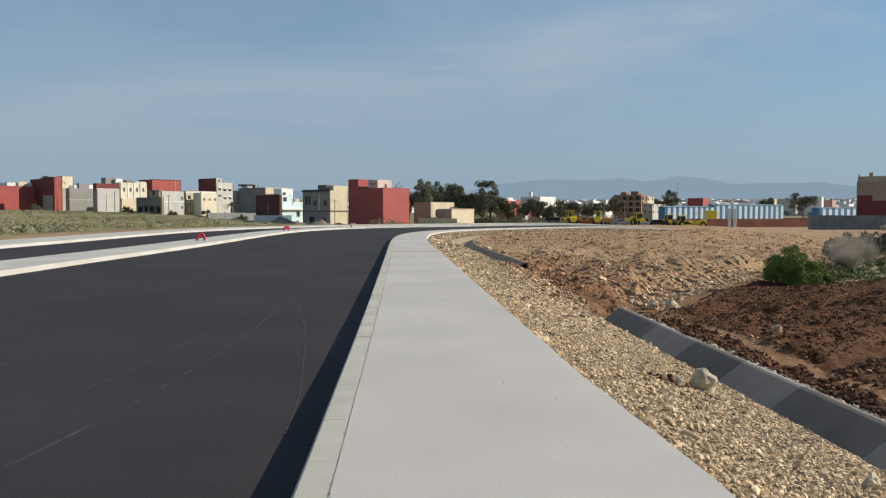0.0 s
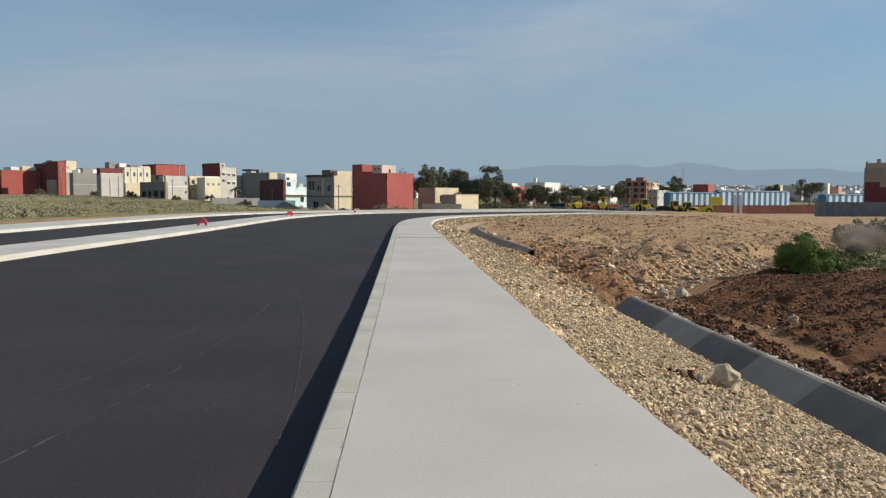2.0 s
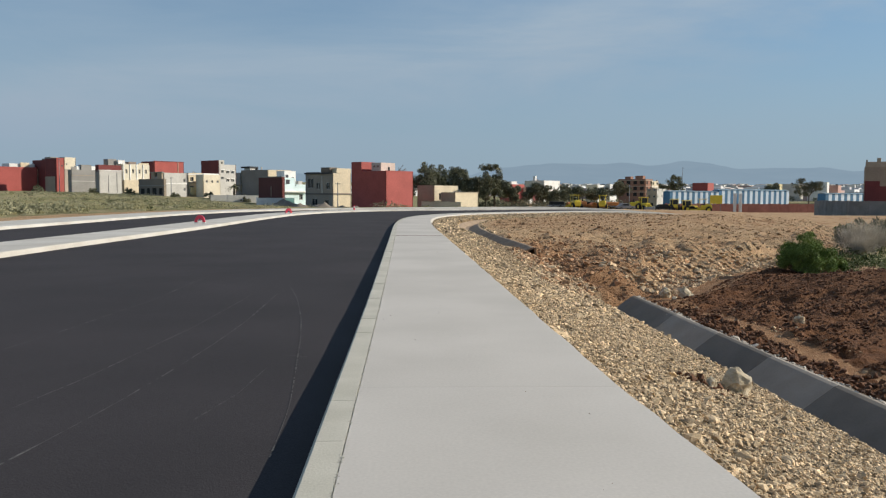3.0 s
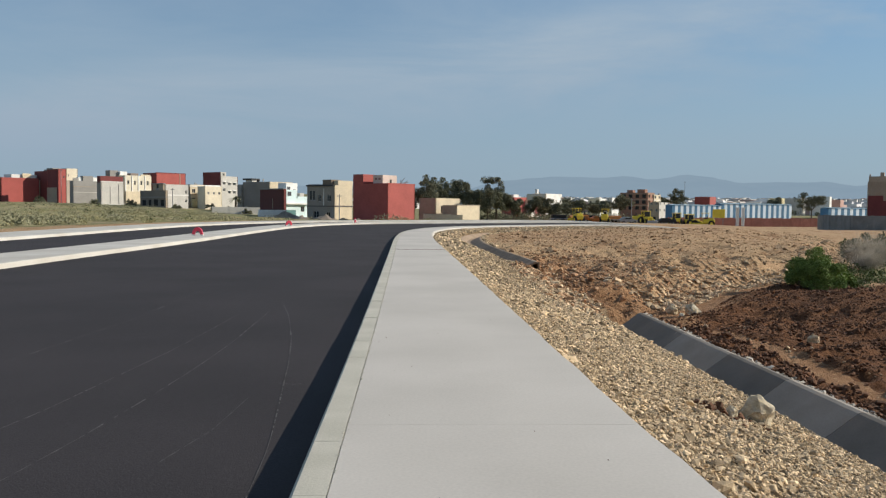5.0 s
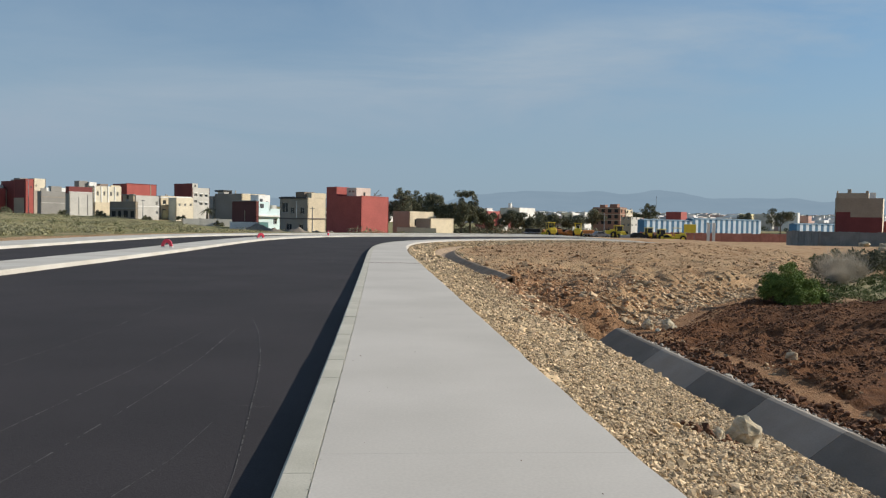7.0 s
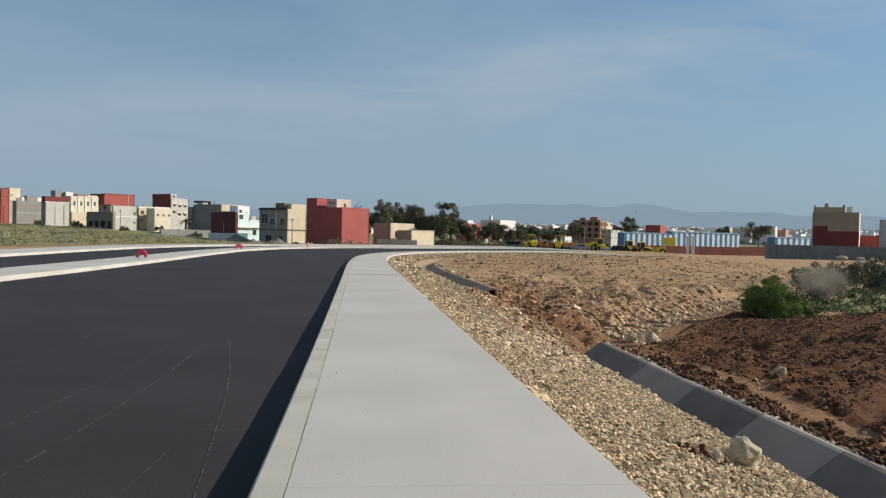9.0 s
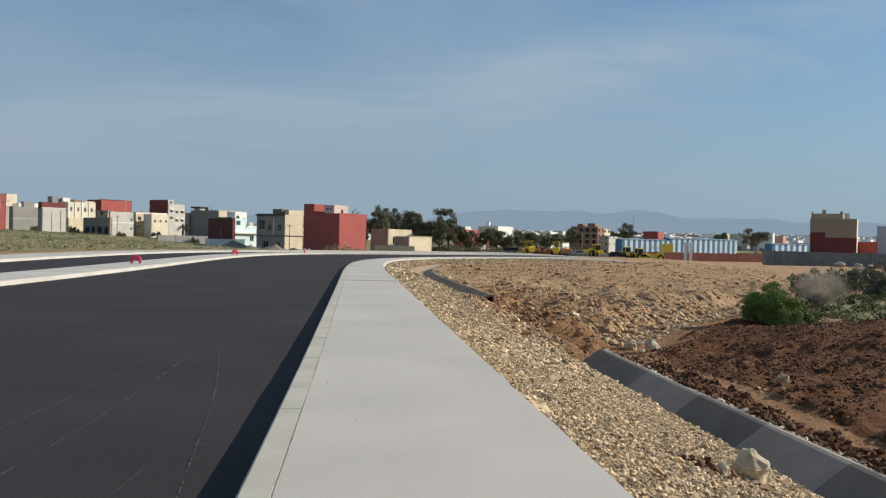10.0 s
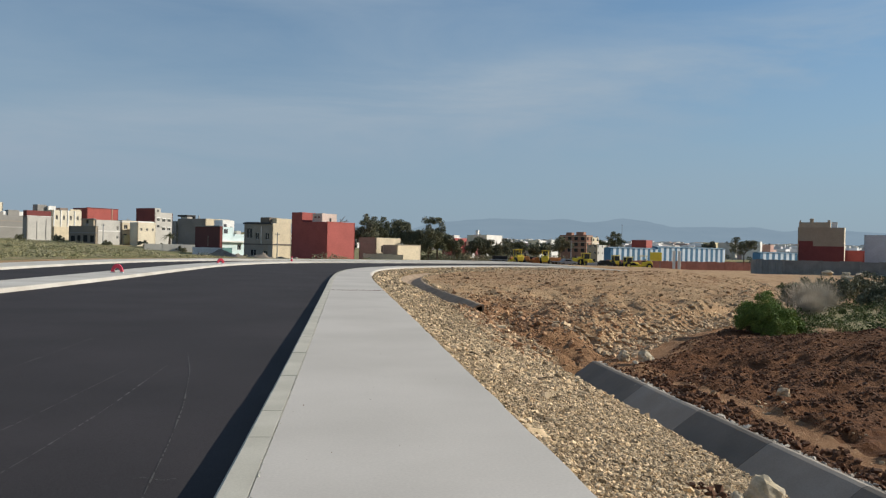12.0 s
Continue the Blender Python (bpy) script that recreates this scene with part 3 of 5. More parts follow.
x = r.uniform(-0.55, 1.35, 34)
scatter("path_grit", zip(x, y, np.full(34, 0.003)), r.gamma(2.0, 0.0014, 34) + 0.002, M_CLOD, "dark grit lying on the concrete path", "grit", 3, sink=0.3)
x, y, z, r = shoulder_points(1500, 25.4, 34, 4.6, 6.4, 10)
scatter("gravel", zip(x, y, z), r.gamma(2.0, 0.016, len(x)) + 0.015, M_STONE, "stones spilling over the end of the shoulder", "gravel", 11)
x, y, z, r = shoulder_points(900, 34, 90, 2.3, 4.0, 12)
scatter("loose_stones", zip(x, y, z), np.minimum(r.gamma(1.6, 0.035, len(x)) + 0.03, 0.12), M_STONE, "scattered pale stones on the berm", "stones", 13)
x, y, z, r = shoulder_points(160, 5, 60, 2.4, 6.1, 6)
scatter("loose_stones", zip(x, y, z), r.gamma(2, 0.018, len(x)) + 0.03, M_STONE, "larger pale stones lying on the gravel", "stones", 7)

r = np.random.RandomState(11)
x, y = r.uniform(6.7, 25, 72000), 8 + 32 * r.uniform(0, 1, 72000) ** 1.25
z, g1, p1, g2, b1 = ground_height(x, y)
keep = (p1 > 0.45) & (relief(x * 0.35 + y * 0.2, y - 0.55 * x, 0.55, 7, 3) + r.uniform(-0.6, 0.6, len(x)) > -0.1)
x, y, z = x[keep], y[keep], z[keep]
scatter("soil_clods", zip(x, y, z), np.minimum(r.gamma(1.8, 0.014, len(x)) + 0.012, 0.075), M_CLOD, "dark brown clods of ploughed soil", "soil", 12, flat=0.75)
# heap of clods and stones along the ditch's far edge
n = 2000
y = r.uniform(7, 25, n)
i = np.clip(np.round((U0 + y) * 2).astype(int), 0, len(KERB) - 1)
kk = offset(KERB, 1.0) - KERB
s = 7.36 + np.minimum(np.abs(r.normal(0, 0.45, n)), 0.95)
x = KERB[i, 0] + kk[i, 0] * s
scatter("soil_clods", zip(x, y, on_ground(x, y)), np.minimum(r.gamma(2.2, 0.02, n) + 0.022, 0.085), M_CLOD, "dark clods heaped along the ditch edge", "soil", 13, sink=0.2, flat=0.8)
n = 130
y = r.uniform(8, 29, n)
i = np.clip(np.round((U0 + y) * 2).astype(int), 0, len(KERB) - 1)
s = 7.5 + np.abs(r.normal(0, 1.4, n))
x = KERB[i, 0] + kk[i, 0] * s
scatter("loose_stones", zip(x, y, on_ground(x, y)), r.gamma(1.8, 0.017, n) + 0.015, M_RUBBLE, "scattered pale stones among the clods", "stones", 14, sink=0.2)
# rubble at the foot and on the face of the cut bank
n = 11000
i = np.r_[r.randint(10, 48, n // 3), r.randint(10, 130, n - n // 3)]
d = np.abs(r.normal(0, 2.6, n)) - 1.0
nb = offset(BANK, -1.0) - BANK
x, y = BANK[i, 0] + nb[i, 0] * d, BANK[i, 1] + nb[i, 1] * d
scatter("bank_rubble", zip(x, y, on_ground(x, y)), np.minimum(np.where(d > 2.0, 0.5, 1.0) * r.gamma(1.15, 0.036, n) + 0.018, 0.17), M_RUBBLE, "broken stones and earth tumbled down the cut bank", "rubble", 15, sink=0.25)
M_FIELD = material("field_clod", (0.45, 0.295, 0.165), 0.98, 0.25, 3, 40, 0.4, tint=(0.31, 0.185, 0.10), island=0.45)
n = 26000
x, y = r.uniform(5, 50, n), 33 + 60 * r.uniform(0, 1, n) ** 1.3
bk = -side_of(x, y, BANK)
ks = side_of(x, y, KERB)
keep = (bk > 1.5) & (ks > 5.9)
x, y = x[keep], y[keep]
scatter("field_stones", zip(x, y, on_ground(x, y)), r.gamma(1.2, 0.024, len(x)) + 0.018, M_FIELD, "clods and stones strewn over the levelled field", "stones", 16)


def boulder(at, size, label, seed, mat=M_STONE, squash=0.8):
    r = random.Random(seed)
    bm = bmesh.new()
    bmesh.ops.create_icosphere(bm, subdivisions=3, radius=1.0)
    for k in range(14):  # chip flat facets off a ball
        nrm_ = Vector((r.uniform(-1, 1), r.uniform(-1, 1), r.uniform(-0.3, 1))).normalized()
        cut = r.uniform(0.58, 0.85)
        for v in bm.verts:
            d = v.co.dot(nrm_)
            if d > cut:
                v.co -= nrm_ * (d - cut)
    for v in bm.verts:
        v.co += v.co.normalized() * (0.20 * noise.noise(v.co * 2.4 + Vector((seed, 0, 0))) + 0.12 * noise.noise(v.co * 6 + Vector((seed, 0, 0))))
        v.co = Vector((v.co.x * size[0], v.co.y * size[1], v.co.z * size[2]))
    me = bpy.data.meshes.new("boulder")
    bm.to_mesh(me)
    bm.free()
    me.materials.append(mat)
    ob = new("boulder", me)
    ob.location, ob.rotation_euler = at, (0, 0, r.uniform(0, 6))
    return tagged(ob, label, "rock")


def boulder_at(x, y, size, label, seed, mat=M_STONE):
    z = float(on_ground([x], [y])[0])
    return boulder((x, y, z + size[2] * 0.55), size, label, seed, mat)


n = 5200
y = r.uniform(6, 25, n)
i = np.clip(np.round((U0 + y) * 2).astype(int), 0, len(KERB) - 1)
s = r.normal(7.37, 0.065, n)
x = KERB[i, 0] + kk[i, 0] * s
scatter("mortar_crumbs", zip(x, y, np.full(n, -0.085) + [lip_height(v) for v in y]), r.gamma(1.8, 0.010, n) + 0.010, M_CRUST, "pale mortar crumbs and stones along the ditch rim", "rubble", 17, sink=0.3)
n = 1100
y = 45 + 33 * r.uniform(0, 1, n)
i = np.clip(np.round((U0 + y) * 2).astype(int), 0, len(KERB) - 1)
s = 7.42 + r.normal(0, 0.10, n) + shift_in(KERB[i, 1])
x, y = KERB[i, 0] + kk[i, 0] * s, KERB[i, 1] + kk[i, 1] * s + r.uniform(-0.25, 0.25, n)
scatter("mortar_crumbs", zip(x, y, on_ground(x, y)), r.gamma(1.8, 0.02, n) + 0.022, M_STONE, "pale stones and mortar heaped along the far ditch", "rubble", 27, sink=0.2)
n = 260
x = r.uniform(-0.85, 0.95, n)
scatter("path_grit", zip(x, 31.8 + 0.03 * np.sin(x * 5) + r.normal(0, 0.03, n), np.full(n, 0.003)), r.gamma(2, 0.005, n) + 0.004, M_CLOD, "brown dirt caught in the path's open joint", "grit", 28, flat=0.4)
# mortar squeezed out along the joint between kerb and slab
n = 1600
y = 2.5 + 30 * r.uniform(0, 1, n) ** 1.5
i = np.clip(np.round((U0 + y) * 2).astype(int), 0, len(KERB) - 1)
s = r.normal(0.208, 0.008, n)
x = KERB[i, 0] + kk[i, 0] * s
scatter("mortar_crumbs", zip(x, y, np.full(n, -0.001)), r.gamma(1.6, 0.002, n) + 0.0025, M_KERB, "mortar crumbs along the kerb joint", "mortar", 18, sink=0.4, flat=0.5)
# red-brown crumbs on the freshly cut face, dark crumbs by the boulder
M_CUT = material("cut_earth", (0.44, 0.27, 0.15), 0.98, 0.25, 3, 40, 0.4, tint=(0.32, 0.17, 0.085), island=0.35)
n = 5200
i = r.randint(0, 30, n)
d = r.uniform(-0.5, 8.0, n)
x, y = BANK[i, 0] + nb[i, 0] * d + r.normal(0, 0.5, n), BANK[i, 1] + nb[i, 1] * d + r.normal(0, 0.5, n)
keep = side_of(x, y, KERB) > 4.9
x, y = x[keep], y[keep]
scatter("cut_earth_crumbs", zip(x, y, on_ground(x, y)), r.gamma(1.3, 0.024, len(x)) + 0.016, M_CUT, "crumbling red-brown earth on the fresh cut", "soil", 19, sink=0.3)
n = 1700
i = np.clip(np.round((U0 + r.uniform(23.5, 33, n)) * 2).astype(int), 0, len(KERB) - 1)
s = r.uniform(4.5, 7.6, n)
x, y = KERB[i, 0] + kk[i, 0] * s, KERB[i, 1] + kk[i, 1] * s + r.uniform(-0.25, 0.25, n)
scatter("cut_earth_crumbs", zip(x, y, on_ground(x, y)), r.gamma(1.3, 0.02, n) + 0.014, M_CUT, "earth and small stones slipping from the shoulder's end", "soil", 29, sink=0.3)
n = 90
x, y = r.normal(3.5, 0.2, n), r.normal(11.15, 0.16, n)
scatter("soil_clods", zip(x, y, on_ground(x, y)), r.gamma(2, 0.012, n) + 0.015, M_CLOD, "dark soil crumbs beside the boulder", "soil", 26, sink=0.3)
boulder_at(4.02, 11.4, (0.22, 0.20, 0.235), "pale limestone boulder resting on the gravel shoulder", 17, M_PALE)
boulder_at(3.55, 11.0, (0.08, 0.06, 0.10), "small upright pale stone beside the boulder", 8, M_PALE)
boulder_at(9.35, 29.4, (0.30, 0.28, 0.27), "pale rock on the edge of the ploughed soil", 21, M_PALE)
boulder_at(8.9, 30.3, (0.24, 0.22, 0.26), "pale rock at the edge of the hollow", 22, M_PALE)
boulder_at(8.6, 28.2, (0.16, 0.15, 0.12), "small pale rock among dark clods", 23, M_PALE)
boulder_at(9.1, 20.4, (0.17, 0.14, 0.15), "tan stone half sunk in ploughed soil", 24, M_RUBBLE)
boulder_at(4.75, 7.9, (0.16, 0.14, 0.12), "pale stone on the lower gravel edge", 25, M_PALE)
boulder_at(4.15, 7.4, (0.10, 0.09, 0.11), "pale stone on the gravel near the ditch", 26, M_PALE)

# ---- plants ----
def leaf_material(name, a, b, vary=0.45):
    return material(name, a, 0.7, 0.3, 1.5, 20, 0.0, tint=b, island=vary, spec=0.25)


M_LEAF = leaf_material("bush_leaves", (0.215, 0.29, 0.07), (0.13, 0.19, 0.044))
M_EUCA = leaf_material("tree_leaves", (0.20, 0.195, 0.12), (0.13, 0.132, 0.08))
M_SCRUB = leaf_material("dry_scrub", (0.40, 0.36, 0.20), (0.28, 0.26, 0.13), 0.22)
M_OLIVE = leaf_material("grey_scrub", (0.33, 0.31, 0.20), (0.22, 0.215, 0.125), 0.22)
M_BARK = material("bark", (0.16, 0.12, 0.085), 0.95, 0.25, 3, 25, 0.3)
M_TWIG = material("dry_twigs", (0.50, 0.44, 0.355), 0.95, 0.25, 3, 25, 0.1)


def leaves(name, centres, radii, per, size, mat, parent, seed, flat=0.8):
    """Leaf clumps: small bent blades thick near the skin of each clump."""
    r = np.random.RandomState(seed)
    c = np.repeat(np.array(centres, float), per, 0)
    rad = np.repeat(np.array(radii, float), per)
    n = len(c)
    d = r.normal(size=(n, 3))
    d /= np.linalg.norm(d, axis=1)[:, None]
    p = c + d * (rad * r.uniform(0.45, 1.1, n))[:, None] * (1, 1, flat)
    a = r.normal(size=(n, 3)) + (0, 0, 0.4)
    a /= np.linalg.norm(a, axis=1)[:, None]
    b = np.cross(a, r.normal(size=(n, 3)))
    b /= np.linalg.norm(b, axis=1)[:, None]
    s = size * r.uniform(0.6, 1.4, n)[:, None]
    w = s * 0.42
    verts = np.stack([p - a * s * 0.5, p + b * w * 0.5, p + a * s * 0.5 + np.cross(a, b) * s * 0.15, p - b * w * 0.5], 1).reshape(-1, 3)
    return mesh_object(name, verts.tolist(), np.arange(4 * n).reshape(-1, 4).tolist(), mat, parent)


def tree(at, height, width, label, seed, mat=None, trunk=0.30, clumps=63, per=190, leaf=0.36):
    r = random.Random(seed)
    ob = thing("tree", at, label, "tree", group="trees by the houses")
    bm = bmesh.new()
    top = Vector((r.uniform(-0.3, 0.3), r.uniform(-0.3, 0.3), height * trunk))
    add_tube(bm, (0, 0, -3.5), top, height * 0.030, height * 0.018)
    cs, rs = [], []
    for k in range(7):
        a = k * 0.9 + r.uniform(0, 0.5)
        tip = Vector((math.cos(a) * width * r.uniform(0.12, 0.45), math.sin(a) * width * r.uniform(0.12, 0.45), height * r.uniform(0.42, 0.9)))
        add_tube(bm, top * r.uniform(0.75, 1.0), tip, height * 0.013, height * 0.004, 6)
        for j in range(max(1, clumps // 7)):
            q = tip + Vector((r.uniform(-1, 1) * width * 0.17, r.uniform(-1, 1) * width * 0.17, r.uniform(-0.2, 0.12) * height))
            cs.append(q[:])
            rs.append(width * r.uniform(0.09, 0.16))
    part("trunk", bm, M_BARK, ob)
    leaves("crown", cs, rs, per, leaf, mat or M_EUCA, ob, seed)
    return ob


tree((1.4, 195, -1.1), 10.0, 7.5, "dark green eucalyptus tree behind the red building", 1, trunk=0.4)
tree((4.6, 203, -0.8), 7.5, 5.0, "grey-green tree beside a low beige building", 12, trunk=0.35)
tree((8.5, 208, -0.5), 9.6, 7.5, "dark rounded tree with a bare trunk", 2)
tree((13.2, 206, -0.5), 9.2, 7.0, "dark green spreading tree among houses", 13)
tree((19.0, 202, -1.2), 10.9, 7.0, "tall airy eucalyptus tree", 3, trunk=0.35, clumps=49)
tree((16.5, 196, -1.2), 7.0, 6.5, "dense dark tree by the low wall", 14, trunk=0.25)
tree((22.5, 199, -1.3), 6.5, 5.0, "dense dark green tree by the road", 15, trunk=0.22)
tree((31.5, 216, -1.3), 6.2, 6.5, "dark green conical tree", 4, trunk=0.2)
tree((36.0, 220, -1.3), 4.2, 7.0, "low dark green tree", 5, trunk=0.2)
tree((47.5, 250, -0.8), 5.6, 8.0, "rounded green tree before the town", 6, trunk=0.2)
tree((56.0, 255, -0.8), 5.2, 7.0, "green tree before pale houses", 16, trunk=0.2)
tree((74.0, 300, -0.4), 7.0, 8.0, "dark tree before the brick apartments", 7, trunk=0.25)
tree((133, 420, 1.1), 11.8, 9.0, "tall dark pine tree above the hall", 8, trunk=0.55)
tree((127, 425, 1.1), 8.0, 8.0, "dark pine tree behind the hall", 18, trunk=0.3)
tree((145, 300, 0.0), 9.5, 8.5, "dark conifer between the striped halls", 9, trunk=0.2, clumps=49)
tree((133, 305, 0.0), 6.5, 6.0, "dark tree beyond the brick wall", 19, trunk=0.2)


def bush(at, wide, high, label, seed, mat, count=40, per=160, leaf=0.12, name="bush", category="bush"):
    r = random.Random(seed)
    ob = thing(name, at, label, category)
    bm = bmesh.new()
    cs, rs = [], []
    for k in range(count):
        a, d = r.uniform(0, 6.28), wide * 0.5 * math.sqrt(r.random()) * 0.85
        h = high * (1 - (d / (wide * 0.5)) ** 2 * 0.75) * r.uniform(0.25, 0.92)
        p = Vector((math.cos(a) * d, math.sin(a) * d, h))
        cs.append(p[:])
        rs.append(wide * r.uniform(0.07, 0.13))
        if k % 3 == 0:
            add_tube(bm, (p.x * 0.2, p.y * 0.2, -0.2), p, 0.03, 0.012, 5)
    part("branches", bm, M_BARK, ob)
    leaves("foliage", cs, rs, per, leaf, mat, ob, seed)
    return ob


bush((17.6, 37.6, float(on_ground([17.6], [37.6])[0])), 2.8, 2.0, "dense green bush in the hollow below the bank", 31, M_LEAF, 80, 520, 0.075)
bush((19.3, 39.2, float(on_ground([19.3], [39.2])[0])), 2.0, 1.0, "low green bush spreading beside the hollow", 32, M_LEAF, 30, 130, 0.13)
bush((18.3, 38.6, float(on_ground([18.3], [38.6])[0])), 1.9, 1.6, "dark green bush at the foot of the bank", 33, M_LEAF, 22, 150, 0.12)


def dry_shrub(at, wide, high, label, seed, twigs=1500):
    r = np.random.RandomState(seed)
    ob = thing("dry_shrub", at, label, "shrub")
    V, F = [], []
    for k in range(twigs):
        a, lean = r.uniform(0, 6.28), r.uniform(0, 1) ** 0.7
        p0 = np.array([math.cos(a), math.sin(a), 0]) * wide * 0.12 * r.uniform(0, 1)
        tip = np.array([math.cos(a) * wide * 0.5 * lean, math.sin(a) * wide * 0.5 * lean, high * r.uniform(0.55, 1.05) * math.sqrt(max(0.1, 1 - 0.7 * lean * lean))])
        if k > 60:
            p0 = p0 + (tip - p0) * r.uniform(0.3, 0.7)
            tip = tip + r.normal(size=3) * wide * 0.11
        w = 0.018 if k <= 60 else 0.009
        b = len(V)
        for q in (0, 2.09, 4.19):
            V.append(p0 + w * np.array([math.cos(q), math.sin(q), 0]))
        V.append(tip)
        F += [(b, b + 1, b + 3), (b + 1, b + 2, b + 3), (b + 2, b, b + 3)]
    mesh_object("twig_tangle", [v.tolist() for v in V], F, M_TWIG, ob)
    return ob


for sx, sy, w, h, sd in ((28.4, 53.0, 3.4, 2.2, 51), (30.9, 55.5, 3.0, 2.0, 52), (27.2, 50.5, 2.2, 1.4, 53)):
    dry_shrub((sx, sy, float(on_ground([sx], [sy])[0])), w, h, "leafless grey dry shrub in weedy ground", sd)


def scrub(name, pts, wide, high, per, leaf, mat, label, seed):
    """A scatter of low tufts and bushlets, too many to count."""
    r = np.random.RandomState(seed)
    cs, rs = [], []
    for (px, py, pz) in pts:
        k = r.uniform(0.5, 1.4)
        cs.append((px, py, pz + high * k * 0.3))
        rs.append(wide * k * 0.5)
    ob = leaves(name, cs, rs, per, leaf, mat, None, seed, flat=high / wide)
    return tagged(ob, label, "scrub", kind="stuff")


r = np.random.RandomState(61)


def hill_points(n, near, far):
    lf = near + (far - near) * r.uniform(0, 1, n) ** 1.5
    i = r.randint(100, 400, n)
    nb_ = offset(WALK_BACK, -1.0) - WALK_BACK
    px, py = WALK_BACK[i, 0] + nb_[i, 0] * lf, WALK_BACK[i, 1] + nb_[i, 1] * lf
    ok = (-side_of(px, py, WALK_BACK) > near * 0.8) & ((px < -30) | (r.uniform(0, 1, n) < 0.06))
    px, py = px[ok], py[ok]
    return list(zip(px, py, on_ground(px, py)))


scrub("scrub", hill_points(2800, 4, 120), 2.0, 0.55, 50, 0.22, M_SCRUB, "dry yellowish scrub tufts on the hillside", 62)
scrub("scrub", hill_points(1500, 8, 140), 3.0, 1.0, 90, 0.25, M_OLIVE, "grey-green low bushes on the hillside", 63)
scrub("scrub", hill_points(260, 12, 150), 1.6, 0.7, 44, 0.26, leaf_material("green_scrub", (0.075, 0.10, 0.03), (0.045, 0.065, 0.02)), "green low bushes on the hillside", 64)
px, py = r.uniform(22, 75, 1500), r.uniform(36, 165, 1500)
bk = -side_of(px, py, BANK)
ok = bk < -1.0
px, py = px[ok], py[ok]
scrub("weeds", zip(px, py, on_ground(px, py)), 1.3, 0.7, 60, 0.2, leaf_material("weeds", (0.09, 0.12, 0.035), (0.055, 0.075, 0.022)), "green weeds and low bushes in the dip", 65)
px, py = r.uniform(19, 36, 420), r.uniform(36, 60, 420)
ok = -side_of(px, py, BANK) < -0.8
px, py = px[ok], py[ok]
scrub("weeds", zip(px, py, on_ground(px, py)), 0.8, 0.45, 90, 0.10, leaf_material("fresh_weeds", (0.15, 0.18, 0.06), (0.10, 0.12, 0.04)), "fresh green weeds beside the bush", 66)
px, py = r.uniform(14, 62, 260), r.uniform(200, 245, 260)
scrub("hedge", zip(px, py, on_ground(px, py)), 3.0, 2.2, 60, 0.4, M_EUCA, "dusty green hedge of bushes before the houses", 67)
for sx, sy, w, h, sd in ((33.5, 62, 4.0, 2.2, 71), (38, 66, 4.5, 2.0, 72), (43, 70, 4.0, 2.2, 73), (48, 76, 5, 2.3, 75), (37, 58, 3.5, 1.6, 76), (43, 60, 4, 1.8, 77)):
    bush((sx, sy, float(on_ground([sx], [sy])[0])), w, h, "dark green bush in the weedy dip", sd, M_EUCA, 30, 90, 0.24)

for k, (sx, sy, w, h) in enumerate(((-84, 243, 3.4, 2.4), (-69, 236, 3.0, 1.8), (-53, 231, 4.0, 2.2), (-47, 226, 3.0, 1.6), (-98, 252, 3.6, 2.0), (-62, 246, 3.2, 2.4), (-122, 268, 4.0, 2.2))):
    bush((sx, sy, float(on_ground([sx], [sy])[0])), w, h, "dark green bush growing by the houses", 140 + k, M_EUCA, 26, 70, 0.3)


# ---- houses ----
# second tone: dark red paint, also shade put into red houses' left walls
RED, DARK_OR_SHADED_RED = (0.40, 0.092, 0.078), (0.19, 0.043, 0.040)
GREY, PALEGREY, CREAM, WHITE, BEIGE, TAN = (0.30, 0.285, 0.265), (0.57, 0.545, 0.50), (0.78, 0.69, 0.53), (0.82, 0.80, 0.76), (0.68, 0.575, 0.41), (0.42, 0.34, 0.25)
MINT, BRICK, YELLOW = (0.68, 0.82, 0.82), (0.33, 0.165, 0.11), (0.72, 0.62, 0.36)
M_PANE = material("window_glass", (0.025, 0.03, 0.035), 0.12, 0.05, 1, 5, 0.0)
M_FRAME = material("window_frame", (0.55, 0.53, 0.50), 0.6, 0.08, 2, 20, 0.0)
M_DARK = material("dark_interior", (0.03, 0.028, 0.026), 0.9, 0.1, 2, 20, 0.0)
M_SLAB = material("roof_screed", (0.36, 0.34, 0.31), 0.95, 0.12, 0.6, 8, 0.05)


